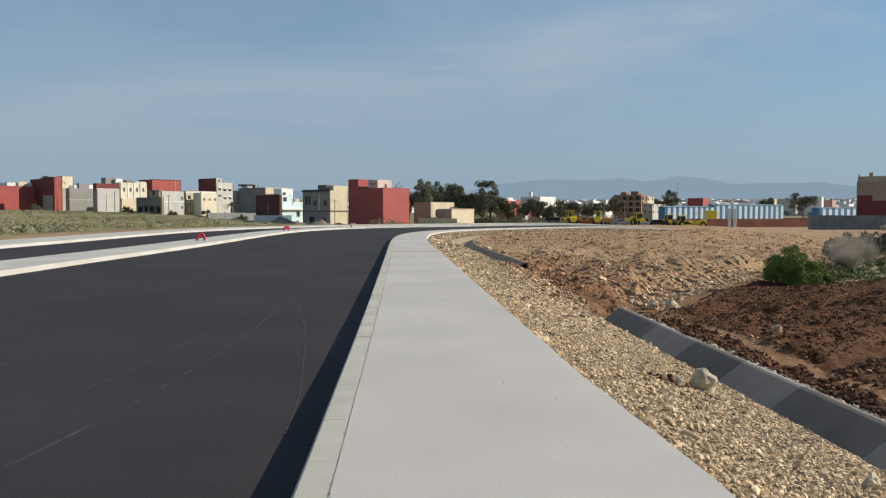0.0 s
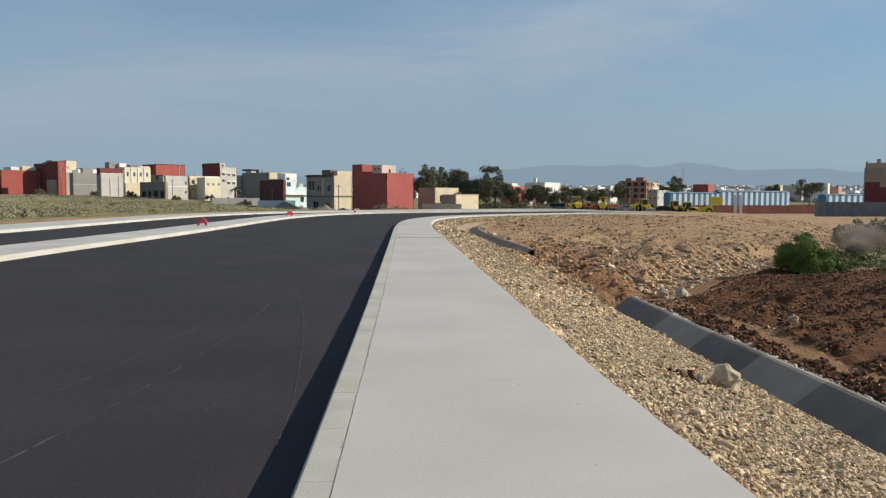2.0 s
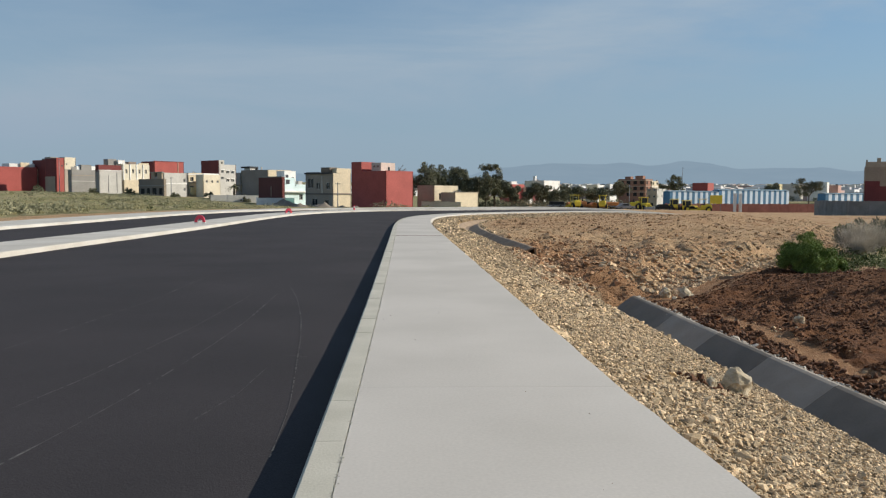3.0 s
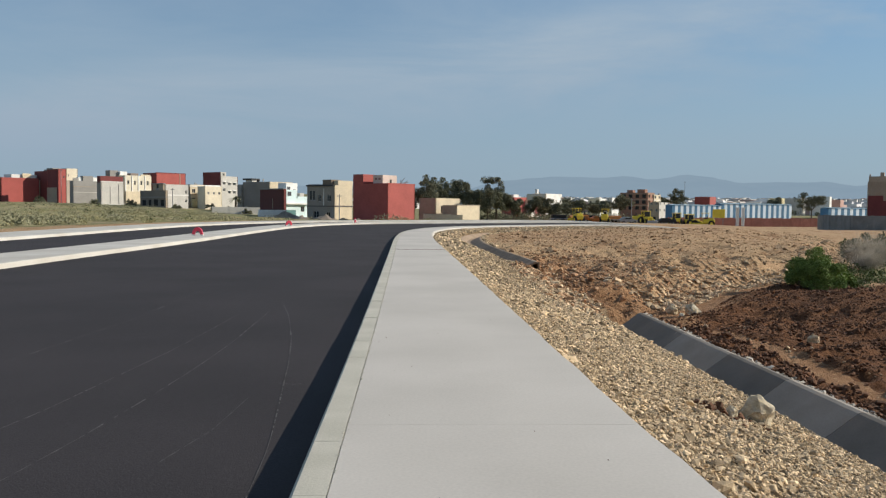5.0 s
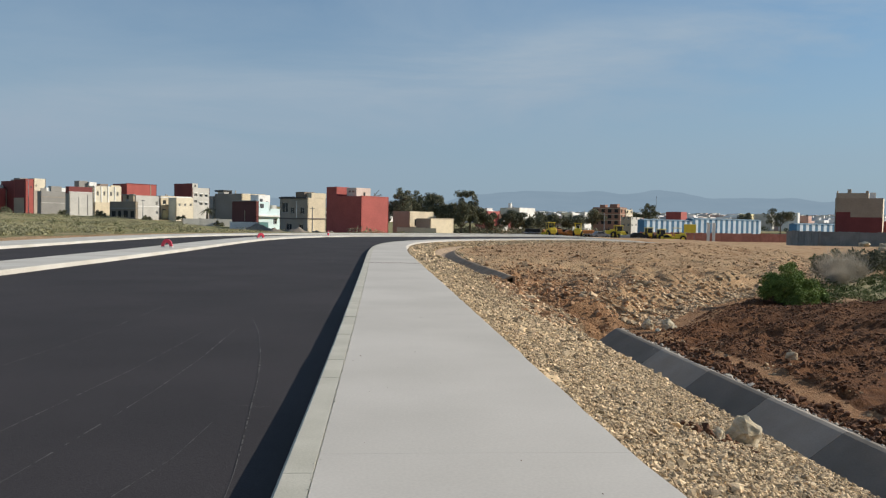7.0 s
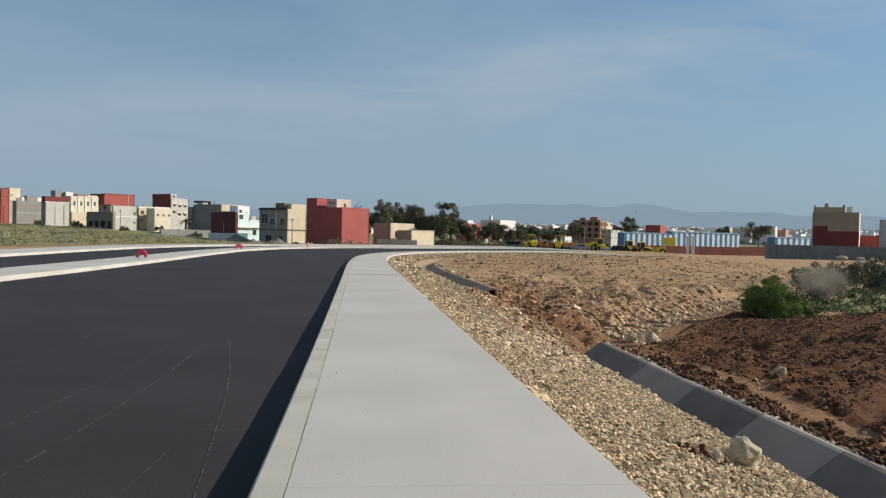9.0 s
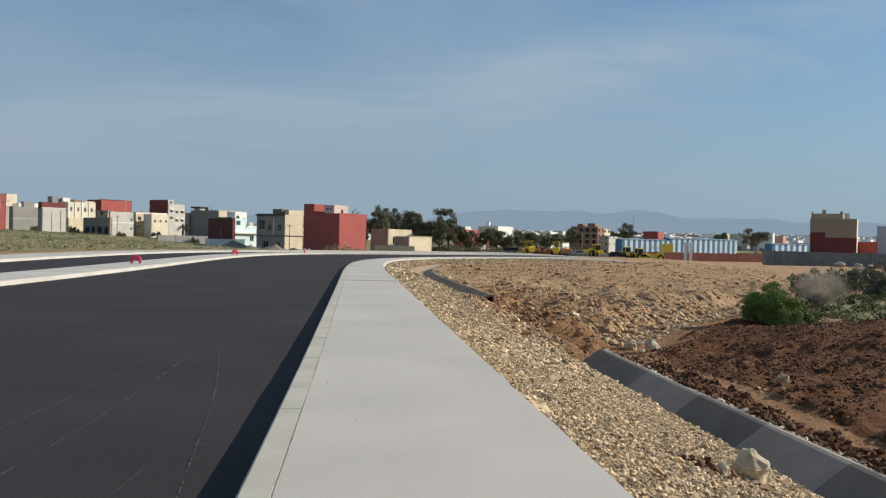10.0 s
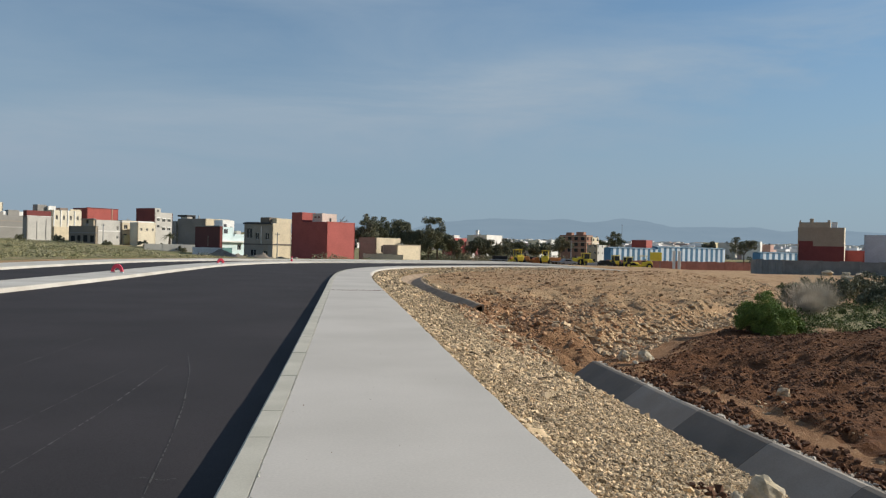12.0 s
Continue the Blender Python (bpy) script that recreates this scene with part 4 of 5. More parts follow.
def wall_mesh(bm, width, top, bottom, holes, put, thick=0.24):
    """A wall with openings cut through it: outer face, reveals and inner face."""
    us = sorted({0.0, width, *[round(v, 4) for h in holes for v in (h[0], h[0] + h[2])]})
    vs = sorted({bottom, top, *[round(v, 4) for h in holes for v in (h[1], h[1] + h[3])]})
    seen = {}

    def at(u, v, d):
        key = (round(u, 4), round(v, 4), d)
        if key not in seen:
            seen[key] = bm.verts.new(put(u, v, d))
        return seen[key]

    for u0, u1 in zip(us[:-1], us[1:]):
        for v0, v1 in zip(vs[:-1], vs[1:]):
            cu, cv = (u0 + u1) / 2, (v0 + v1) / 2
            if any(h[0] < cu < h[0] + h[2] and h[1] < cv < h[1] + h[3] for h in holes):
                continue
            for d in (0.0, thick):
                bm.faces.new([at(u0, v0, d), at(u1, v0, d), at(u1, v1, d), at(u0, v1, d)])
    loops = [(h[0], h[1], h[0] + h[2], h[1] + h[3]) for h in holes] + [(0.0, bottom, width, top)]
    for a, b, c, e in loops:
        ring = [(a, b), (c, b), (c, e), (a, e)]
        for (p, q), (s, t) in zip(ring, ring[1:] + ring[:1]):
            bm.faces.new([at(p, q, 0.0), at(s, t, 0.0), at(s, t, thick), at(p, q, thick)])


def grid(cols, rows, width, ww, wh, v0=1.0, step=3.0, margin=0.8):
    gap = (width - 2 * margin - cols * ww) / max(1, cols - 1) if cols > 1 else 0
    first = margin if cols > 1 else (width - ww) / 2
    return [(first + c * (ww + gap), v0 + r_ * step, ww, wh) for r_ in range(rows) for c in range(cols)]


def house(label, at, w1, w2, h, left, right, wins_l=(), wins_r=(), theta=40, extras=(), parapet=0.5, name="house", bands=(), open_holes=False, roof_slope=0.0):
    """A flat-roofed house. at: its near corner; w1 runs back to the left, w2 back to the right."""
    ob = thing(name, at, label, "house", group="houses of the town", turn=radians(90 - theta))
    put_l = lambda u, v, d: (d, u, v)
    put_r = lambda u, v, d: (u, d, v)
    for nm, put, width, holes, mat in (("left_wall", put_l, w1, wins_l, left), ("right_wall", put_r, w2, wins_r, right),
                                       ("back_wall", lambda u, v, d: (w2 - d, u, v), w1, (), left), ("rear_wall", lambda u, v, d: (u, w1 - d, v), w2, (), right)):
        bm = bmesh.new()
        wall_mesh(bm, width, h, -3.0, list(holes), put)
        part(nm, bm, paint(mat), ob)
    bm = bmesh.new()
    add_box(bm, 0.1, w2 - 0.1, 0.1, w1 - 0.1, h - parapet - 0.2, h - parapet)
    part("roof", bm, M_SLAB, ob)
    for put, holes in ((put_l, wins_l), (put_r, wins_r)):
        for u, v, w, e in holes:
            bm = bmesh.new()
            t = 0.07
            for a, b, c, d in ((u, v, u + w, v + t), (u, v + e - t, u + w, v + e), (u, v + t, u + t, v + e - t), (u + w - t, v + t, u + w, v + e - t), (u + w / 2 - t / 2, v + t, u + w / 2 + t / 2, v + e - t)):
                p, q = Vector(put(a, b, 0.12)), Vector(put(c, d, 0.17))
                add_box(bm, min(p.x, q.x), max(p.x, q.x), min(p.y, q.y), max(p.y, q.y), min(p.z, q.z), max(p.z, q.z))
            # open bays: near-black frame and pane stand in for the unlit room
            win = part("window", bm, M_DARK if open_holes else M_FRAME, ob)
            bm = bmesh.new()
            p, q = Vector(put(u, v, 0.18)), Vector(put(u + w, v + e, 0.20))
            add_box(bm, min(p.x, q.x), max(p.x, q.x), min(p.y, q.y), max(p.y, q.y), min(p.z, q.z), max(p.z, q.z))
            part("pane", bm, M_DARK if open_holes else M_PANE, win)
    for v, mat in bands:
        bm = bmesh.new()
        add_box(bm, -0.12, w2, -0.12, 0.0, v, v + 0.28)
        add_box(bm, -0.12, 0.0, 0.0, w1, v, v + 0.28)
        part("floor_band", bm, paint(mat), ob)
    rr = random.Random(len(label) * 7 + int(at[1]))
    if name == "house" and w2 > 3 and w1 > 3 and theta == 40 and h < 9.0:
        for k in range(rr.choice((1, 2, 3))):  # stubs of columns and a tank left on the roof
            cx, cy = rr.choice((0.4, w2 - 0.5)), rr.uniform(0.4, w1 - 0.5)
            bm = bmesh.new()
            add_box(bm, cx - 0.13, cx + 0.13, cy - 0.13, cy + 0.13, h - parapet, h + rr.uniform(0.3, 0.9))
            part("roof_column", bm, M_SLAB, ob)
        if rr.random() < 0.5:
            cx, cy = rr.uniform(1.2, w2 - 1.2), rr.uniform(1.2, w1 - 1.2)
            bm = bmesh.new()
            add_tube(bm, (cx, cy, h - parapet), (cx, cy, h + 0.7), 0.45, 0.45, 12)
            part("water_tank", bm, M_DARK, ob)
    for nm, (x0, x1, y0, y1, z0, z1), mat in extras:
        bm = bmesh.new()
        add_box(bm, x0, x1, y0, y1, z0, z1, 0.02)
        part(nm, bm, paint(mat), ob)
    return ob


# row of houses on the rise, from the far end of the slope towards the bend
# left wall carries its shade as a darker red
house("low red painted house with a pale parapet on the rise", (-142.6, 285, 2.5), 7.3, 12.9, 8.1, DARK_OR_SHADED_RED, RED,
      extras=[("parapet", (4.0, 12.6, 1.2, 7, 7.6, 9.3), WHITE), ("roof_wall", (7.5, 10.5, 0.6, 1.2, 8.1, 9.7), BEIGE), ("side_pier", (12.9, 13.4, 0.3, 4.0, -1, 7.6), TAN)])
house("dark red house standing behind the low one", (-130.0, 292, 2.5), 9.7, 5.0, 10.7, DARK_OR_SHADED_RED, DARK_OR_SHADED_RED, extras=[("roof_wall", (0.3, 2.5, 0.3, 3.4, 10.5, 11.2), GREY)])
# shade of the left side is put into its wall colour
house("tall narrow red house with a dark shaded side", (-121.2, 280, 2.5), 7.6, 2.8, 10.9, DARK_OR_SHADED_RED, RED,
      extras=[("lower_wall", (-0.08, 0.0, 0.9, 7.6, -1, 4.7), TAN), ("parapet", (-0.05, 2.6, 3.6, 7.7, 10.8, 11.3), GREY), ("vent", (1.7, 2.2, -0.06, 0.0, 8.0, 8.6), (0.08, 0.07, 0.07))])
house("narrow cream house with a tan lower wall", (-120.2, 284, 2.5), 5.0, 4.0, 11.3, TAN, CREAM, wins_r=[(0.6, 8.6, 0.4, 0.7)],
      extras=[("lower_wall", (0.0, 1.7, -0.08, 0.0, -1, 7.3), (0.46, 0.40, 0.33))])
house("unfinished grey block house with a stepped roofline", (-112.9, 272, 2.2), 2.2, 9.6, 7.1, GREY, GREY,
      extras=[("roof_wall", (0.0, 1.9, 0.0, 0.25, 7.1, 8.0), GREY), ("roof_room", (2.0, 3.3, 0.5, 2.1, 6.6, 8.3), WHITE), ("roof_room", (3.4, 6.9, 0.0, 2.1, 7.1, 8.8), GREY),
              ("roof_room", (7.2, 9.4, 0.5, 2.1, 6.6, 8.4), WHITE), ("block_course", (0.0, 9.6, -0.03, 0.0, 3.3, 3.45), PALEGREY), ("block_course", (0.0, 9.6, -0.03, 0.0, 5.2, 5.32), TAN)])
house("pale grey rendered house with a dark red roof band", (-100.1, 262, 1.8), 2.4, 7.8, 7.1, GREY, PALEGREY,
      extras=[("roof_band", (0.0, 7.7, 0.3, 2.3, 6.6, 8.8), DARK_OR_SHADED_RED), ("pilaster", (3.0, 3.2, -0.1, 0, 0, 5.5), GREY), ("pilaster", (5.9, 6.1, -0.1, 0, 0, 6.4), GREY), ("coping", (-0.1, 7.9, -0.1, 0.3, 7.0, 7.2), WHITE)])
house("cream apartment house with tall narrow windows", (-104.7, 295, 3.0), 6.0, 10.8, 9.1, CREAM, (0.74, 0.67, 0.53),
      wins_r=[(1.3 + 2.55 * c, v, 0.75, 1.5) for c in range(4) for v in (5.8,)] + [(1.3 + 2.55 * c, 2.4, 0.75, 1.0) for c in (0, 1, 3)],
      extras=[("roof_room", (-3.0, 0.2, 4.0, 7.0, 6.0, 10.8), GREY), ("roof_room", (0.3, 3.0, 3.0, 5.5, 8.9, 10.5), WHITE), ("roof_room", (3.8, 6.8, 2, 5, 8.9, 10.0), (0.28, 0.22, 0.18)), ("parapet", (6.8, 10.7, 0.4, 0.7, 9.0, 9.6), BEIGE)]
             + [("pilaster", (0.35 + 2.55 * c, 0.75 + 2.55 * c, -0.18, 0.0, 0, 9.1), WHITE) for c in range(4)] + [("lower_wall", (0.2, 7.2, -0.9, -0.2, -1, 3.4), BEIGE)])
# left wall coloured as the shaded copy of the red right wall
house("long red house standing behind the others", (-98.1, 310, 3.5), 8.9, 12.6, 10.2, DARK_OR_SHADED_RED, RED, extras=[("pilaster", (9.9, 10.2, -0.1, 0.0, 0, 10.2), TAN), ("coping", (-0.1, 12.7, -0.1, 0.25, 10.1, 10.35), DARK_OR_SHADED_RED)])
house("unfinished dark grey house with open bays", (-73.6, 241, 1.2), 13.5, 0.8, 4.7, (0.25, 0.21, 0.17), TAN, theta=41,
      wins_l=[(0.7, 0.1, 1.9, 1.9), (3.9, 0.2, 2.3, 1.9), (7.4, 0.2, 1.7, 1.8), (10.3, 0.3, 2.2, 1.6)], open_holes=True, bands=[(2.6, GREY)],
      extras=[("upper_room", (0.3, 0.8, 1.6, 4.0, 4.5, 6.6), TAN), ("upper_room", (0.3, 0.8, 5.4, 7.2, 4.5, 6.7), TAN), ("upper_slab", (0.1, 0.9, 1.2, 7.6, 6.5, 6.8), GREY), ("upper_wall", (0.3, 0.6, 4.0, 5.4, 4.5, 5.4), GREY), ("upper_back", (0.7, 0.85, 3.9, 5.5, 4.5, 6.6), (0.08, 0.07, 0.06))])
house("plain whitish house with few small windows", (-75.1, 246, 1.2), 2.4, 7.9, 6.6, GREY, PALEGREY, wins_r=[(6.7, 1.3, 0.7, 0.9), (6.7, 3.9, 0.7, 1.1)], bands=[(3.3, WHITE)])
house("tan house with a deep balcony and yellow base", (-72.4, 262, 2.2), 6, 5.8, 6.0, TAN, BEIGE, wins_r=[(0.8, 3.4, 1.2, 1.3), (3.4, 3.3, 1.4, 1.4), (0.7, 0.5, 1.3, 1.4)], bands=[(2.8, TAN), (5.4, WHITE)],
      extras=[("base_wall", (0.1, 5.7, -1.2, -0.9, -1, 1.5), YELLOW), ("balcony_wall", (2.7, 5.6, -0.9, -0.7, 2.9, 3.9), TAN)])
house("cream two storey house with small square windows", (-66.6, 258, 2.2), 4, 6.2, 5.4, CREAM, CREAM, wins_r=[(0.9, 2.9, 0.7, 0.8), (2.9, 2.9, 0.7, 0.8), (4.9, 2.9, 0.7, 0.8)], theta=41,
      extras=[("parapet", (0.3, 6.0, 0.4, 0.7, 5.3, 5.8), WHITE)])
house("tall house with a dark red side and pale front", (-67.1, 280, 2.6), 9.9, 7.1, 9.0, DARK_OR_SHADED_RED, PALEGREY,
      wins_r=[(0.9, 4.0, 1.1, 0.9), (3.0, 6.0, 1.2, 0.9), (5.1, 6.0, 1.2, 0.9), (3.0, 3.2, 1.2, 0.9), (5.1, 3.2, 1.2, 0.9), (0.9, 6.2, 1.1, 0.9)],
      extras=[("red_upper", (-0.05, 2.2, 0.0, 9.9, 8.9, 10.4), DARK_OR_SHADED_RED), ("front_upper", (-0.02, 2.2, -0.1, 0.0, 8.9, 10.4), PALEGREY), ("vent", (0.8, 1.5, -0.14, -0.1, 9.2, 9.9), (0.06, 0.06, 0.06))]
             + [("window_hood", (a_, a_ + 1.4, -0.2, 0.0, b_, b_ + 0.3), WHITE) for a_, b_ in ((2.9, 6.9), (5.0, 6.9), (0.8, 7.1), (2.9, 4.1), (5.0, 4.1))])
house("brownish grey rendered house with a dark roof plate", (-43.4, 240, 1.2), 12.2, 3.7, 7.5, (0.27, 0.24, 0.215), BEIGE,
      extras=[("roof_room", (0.3, 2.8, 8.4, 11.2, 7.0, 8.1), PALEGREY), ("roof_plate", (0.0, 3.2, 8.2, 12.3, 8.1, 8.6), (0.05, 0.05, 0.05)), ("side_block", (-0.6, 2.5, 12.2, 14.0, -1, 6.8), GREY)])
house("tan flat-roofed house behind the mint one", (-41.5, 246, 1.2), 5, 4.8, 7.4, TAN, TAN, theta=41, wins_r=[(0.7, 5.0, 0.6, 0.7), (2.6, 5.2, 0.6, 0.7)], extras=[("parapet", (-0.1, 5.0, -0.1, 0.2, 7.3, 7.6), BEIGE)])
house("low maroon painted house above a white wall", (-34.4, 210, -0.2), 9.4, 0.9, 6.2, (0.13, 0.047, 0.043), DARK_OR_SHADED_RED, theta=41,
      extras=[("coping", (-0.1, 0.3, 0.0, 9.4, 6.1, 6.35), GREY), ("leaning_frame", (-0.12, 0.0, 4.2, 4.35, 1.2, 3.8), TAN)])
house("mint and white house with stepped upper floors", (-34.7, 212, -0.5), 6.0, 8.0, 4.2, MINT, MINT, theta=41, wins_r=[(5.7, 0.7, 1.2, 1.4)],
      extras=[("upper_floor", (0.0, 4.6, 0.3, 5.0, 4.1, 6.4), MINT), ("top_floor", (2.6, 6.4, 2.2, 5.4, 4.1, 8.2), WHITE), ("balcony", (0.0, 8.1, -0.9, 0.0, 2.6, 3.0), WHITE), ("balcony_parapet", (4.7, 8.0, 0.0, 0.3, 4.1, 4.7), MINT),
              ("garage_door", (0.7, 4.0, -0.05, 0.0, -1.3, 1.2), (0.10, 0.22, 0.22)), ("window_shade", (1.5, 2.7, 0.22, 0.3, 4.8, 5.9), (0.06, 0.07, 0.08)),
              ("window_shade", (3.0, 3.9, 2.12, 2.2, 6.0, 7.2), (0.06, 0.06, 0.07)), ("window_shade", (5.0, 5.7, 2.12, 2.2, 5.4, 6.6), (0.06, 0.06, 0.07)), ("stair_block", (6.4, 7.8, 1.2, 4.0, 4.1, 5.6), PALEGREY)])
house("three storey house with grey front and beige side wall", (-20.5, 200, -1.4), 9.9, 6.1, 8.2, (0.33, 0.29, 0.245), BEIGE, theta=41,
      wins_l=[(1.2, 4.3, 1.3, 1.6), (4.7, 4.3, 1.3, 1.6), (7.0, 4.6, 2.2, 2.4), (1.6, 0.4, 1.4, 1.3), (5.6, 0.3, 2.0, 1.6)], bands=[(3.0, (0.14, 0.12, 0.11))],
      extras=[("drain_pipe", (-0.14, 0, 3.7, 3.9, 3.3, 7.4), WHITE), ("roof_room", (0.3, 3.6, 1.5, 4.6, 8.0, 9.6), (0.20, 0.155, 0.115)), ("side_upper", (1.2, 6.1, 0.0, 2.4, 8.1, 9.4), BEIGE), ("eave", (-0.3, 0.1, 0.2, 10.1, 8.0, 8.35), (0.06, 0.06, 0.065)),
              ("rail_wall", (0.0, 0.2, 4.7, 9.7, 8.3, 8.5), GREY), ("beam_course", (0.0, 6.1, -0.04, 0.0, 3.1, 3.35), TAN), ("lower_facing", (-0.05, 0.0, 0.0, 1.4, -1, 2.9), GREY)])
red_house = house("blank red painted house with a darker shaded side", (-6.6, 172, -1.2), 10.2, 8.5, 7.8, RED, RED, theta=41,
                  extras=[("stair_tower", (-0.02, 4.0, 7.2, 10.22, 7.6, 9.8), RED), ("roof_room", (1.2, 5.6, 2.6, 5.4, 7.3, 9.6), (0.66, 0.52, 0.45)), ("roof_vent", (3.4, 3.9, 2.5, 2.6, 7.9, 8.7), (0.04, 0.04, 0.04)),
                          ("window_strip", (1.12, 1.2, 3.2, 3.8, 8.6, 9.0), (0.3, 0.16, 0.14)), ("window_strip", (1.12, 1.2, 4.2, 4.8, 8.6, 9.0), (0.3, 0.16, 0.14)), ("coping", (-0.04, 8.54, -0.04, 0.2, 7.7, 7.86), RED)])
# wooden offcuts on the roof of the red house
bm = bmesh.new()
for a_, b_ in (((5.2, 2.0, 7.2), (6.6, 1.2, 9.2)), ((5.8, 1.4, 7.2), (4.8, 0.8, 8.6)), ((6.5, 2.4, 7.2), (7.2, 1.0, 8.5)), ((4.6, 0.7, 8.0), (7.4, 0.9, 8.2))):
    add_tube(bm, a_, b_, 0.06, 0.05, 6)
part("roof_poles", bm, M_BARK, red_house, "crooked wooden poles")
house("low beige building with a dark upper window band", (3.7, 186, -1.0), 5.0, 8.8, 4.8, TAN, BEIGE, theta=41, extras=[("dark_band", (-0.9, 7.4, -2.6, -2.2, 1.5, 3.0), (0.11, 0.095, 0.08)), ("lean_to", (1.0, 6.8, -3.4, -2.7, -2, 1.4), BEIGE), ("dark_gate", (-3.2, 0.6, -2.9, -2.6, -2, 1.3), (0.10, 0.085, 0.07))])
house("low beige rendered garage block", (8.0, 176, -1.2), 4.0, 8.2, 3.4, TAN, BEIGE, theta=41, extras=[("coping", (-0.08, 8.28, -0.08, 0.2, 3.3, 3.5), TAN), ("pale_heap", (2.6, 4.0, -1.4, -0.6, -0.8, 0.2), WHITE)])
house("small house with a red wall", (38.1, 330, -0.4), 6, 9.3, 6.6, RED, RED, extras=[("roof_room", (1, 5, 1, 4, 6.4, 7.8), WHITE)])
house("white house with red lower wall", (45.2, 335, -0.4), 6, 12.5, 5.6, CREAM, WHITE, wins_r=grid(3, 1, 12.5, 1, 1.2, 3.6), extras=[("red_panel", (3.5, 11, -0.06, 0, -1, 3.0), DARK_OR_SHADED_RED)])
house("white flat-roofed house among trees", (53.3, 345, -0.3), 7, 13.3, 8.4, CREAM, WHITE, wins_r=grid(4, 2, 13.3, 1, 1.3, 1.5))
house("pale mosque-like house with a small tower", (52.0, 365, 0.3), 5, 7, 8.0, CREAM, BEIGE, extras=[("tower", (2.4, 3.6, 1, 2.2, 7.8, 10.2), WHITE)])
house("unfinished brick apartment block with dark balconies", (112.0, 400, 0.9), 14.7, 8.0, 9.3, BRICK, BRICK, wins_l=grid(4, 3, 14.7, 2.0, 1.7, 0.9, 2.9, 1.0), wins_r=grid(2, 3, 8, 1.8, 1.6, 0.9, 2.9), open_holes=True, bands=[(2.7, TAN), (5.6, TAN), (8.5, TAN)],
      extras=[("roof_room", (1, 4, 2, 6, 9.1, 10.9), BRICK), ("roof_room", (1, 4, 8.5, 11.5, 9.1, 10.6), BRICK)])
house("beige apartment wing beside the brick block", (116.5, 405, 0.9), 5, 8.0, 8.4, TAN, BEIGE, wins_r=grid(2, 3, 8, 1.6, 1.5, 0.9, 2.8), bands=[(2.6, WHITE), (5.4, WHITE)])
for lb, at_, a1, a2, hh, cl, cr, nc in (("white house before the town", (83.8, 380, 0.5), 6, 12.8, 6.3, CREAM, WHITE, 4), ("white box house", (90.8, 385, 0.6), 5, 7.2, 6.7, PALEGREY, WHITE, 2),
                                       ("small pale house by the hall", (108.8, 370, 0.0), 5, 11.7, 5.0, TAN, PALEGREY, 3), ("red flat-roofed house above the hall", (149.9, 420, 2.0), 8, 9.0, 6.8, RED, RED, 0),
                                       ("pale grey house by the striped hall", (200, 425, 2.5), 12, 9.0, 6.1, PALEGREY, PALEGREY, 3), ("white plastered house by the striped hall", (212.7, 420, 2.7), 9.5, 4.5, 6.8, WHITE, WHITE, 0),
                                       ("yellow house behind the brick wall", (183, 410, 2.4), 6, 5.5, 5.8, YELLOW, YELLOW, 2), ("pinkish small house", (221, 425, 2.6), 6, 8, 5.4, (0.5, 0.3, 0.25), (0.5, 0.3, 0.25), 0)):
    house(lb + " with plain walls", at_, a1, a2, hh, cl, cr, wins_r=grid(nc, 2, a2, 1.0, 1.2, 1.0) if nc else (), wins_l=grid(2, 2, a1, 1.0, 1.2, 1.0) if nc else ())

# tall house on the far right: brown render above a red base
brown = house("tall blank house, brown render over a red base", (111.4, 182, -1.4), 9.9, 6.5, 10.0, (0.36, 0.28, 0.205), CREAM, theta=34,
              extras=[("red_base", (-0.05, 0.0, 0.0, 6.6, -1, 5.6), DARK_OR_SHADED_RED), ("red_base", (-0.05, 0.0, 6.6, 9.7, -1, 6.8), DARK_OR_SHADED_RED), ("upper_wall", (0.0, 4.0, 3.0, 9.7, 9.9, 11.2), TAN), ("chimney", (0.5, 1.2, 6.6, 7.4, 11.1, 12.1), TAN),
                      ("roof_post", (0.2, 0.5, 9.3, 9.6, 11.1, 11.7), TAN), ("roof_post", (0.2, 0.8, 3.0, 3.6, 11.1, 11.7), TAN), ("white_screen", (0.3, 0.6, 1.5, 2.7, 9.9, 11.3), WHITE)])
house("small red house behind the wall", (119, 186, -1.2), 7.0, 5, 4.6, RED, RED, theta=34)
house("pale blue-grey warehouse end wall", (131, 189, -1.0), 8.5, 7, 8.4, (0.46, 0.50, 0.55), (0.46, 0.50, 0.55), theta=34)
house("small white hut at the wall's end", (127, 168, -1.2), 3.5, 4, 4.0, WHITE, WHITE, theta=34)

# palm between the houses
palm = thing("palm_tree", (-52.0, 235, 1.0), "bushy palm tree with drooping fronds", "palm")
bm = bmesh.new()
add_tube(bm, (0, 0, -1.5), (0, 0, 2.6), 0.35, 0.28)
part("trunk", bm, M_BARK, palm)
r = np.random.RandomState(77)
V, F = [], []
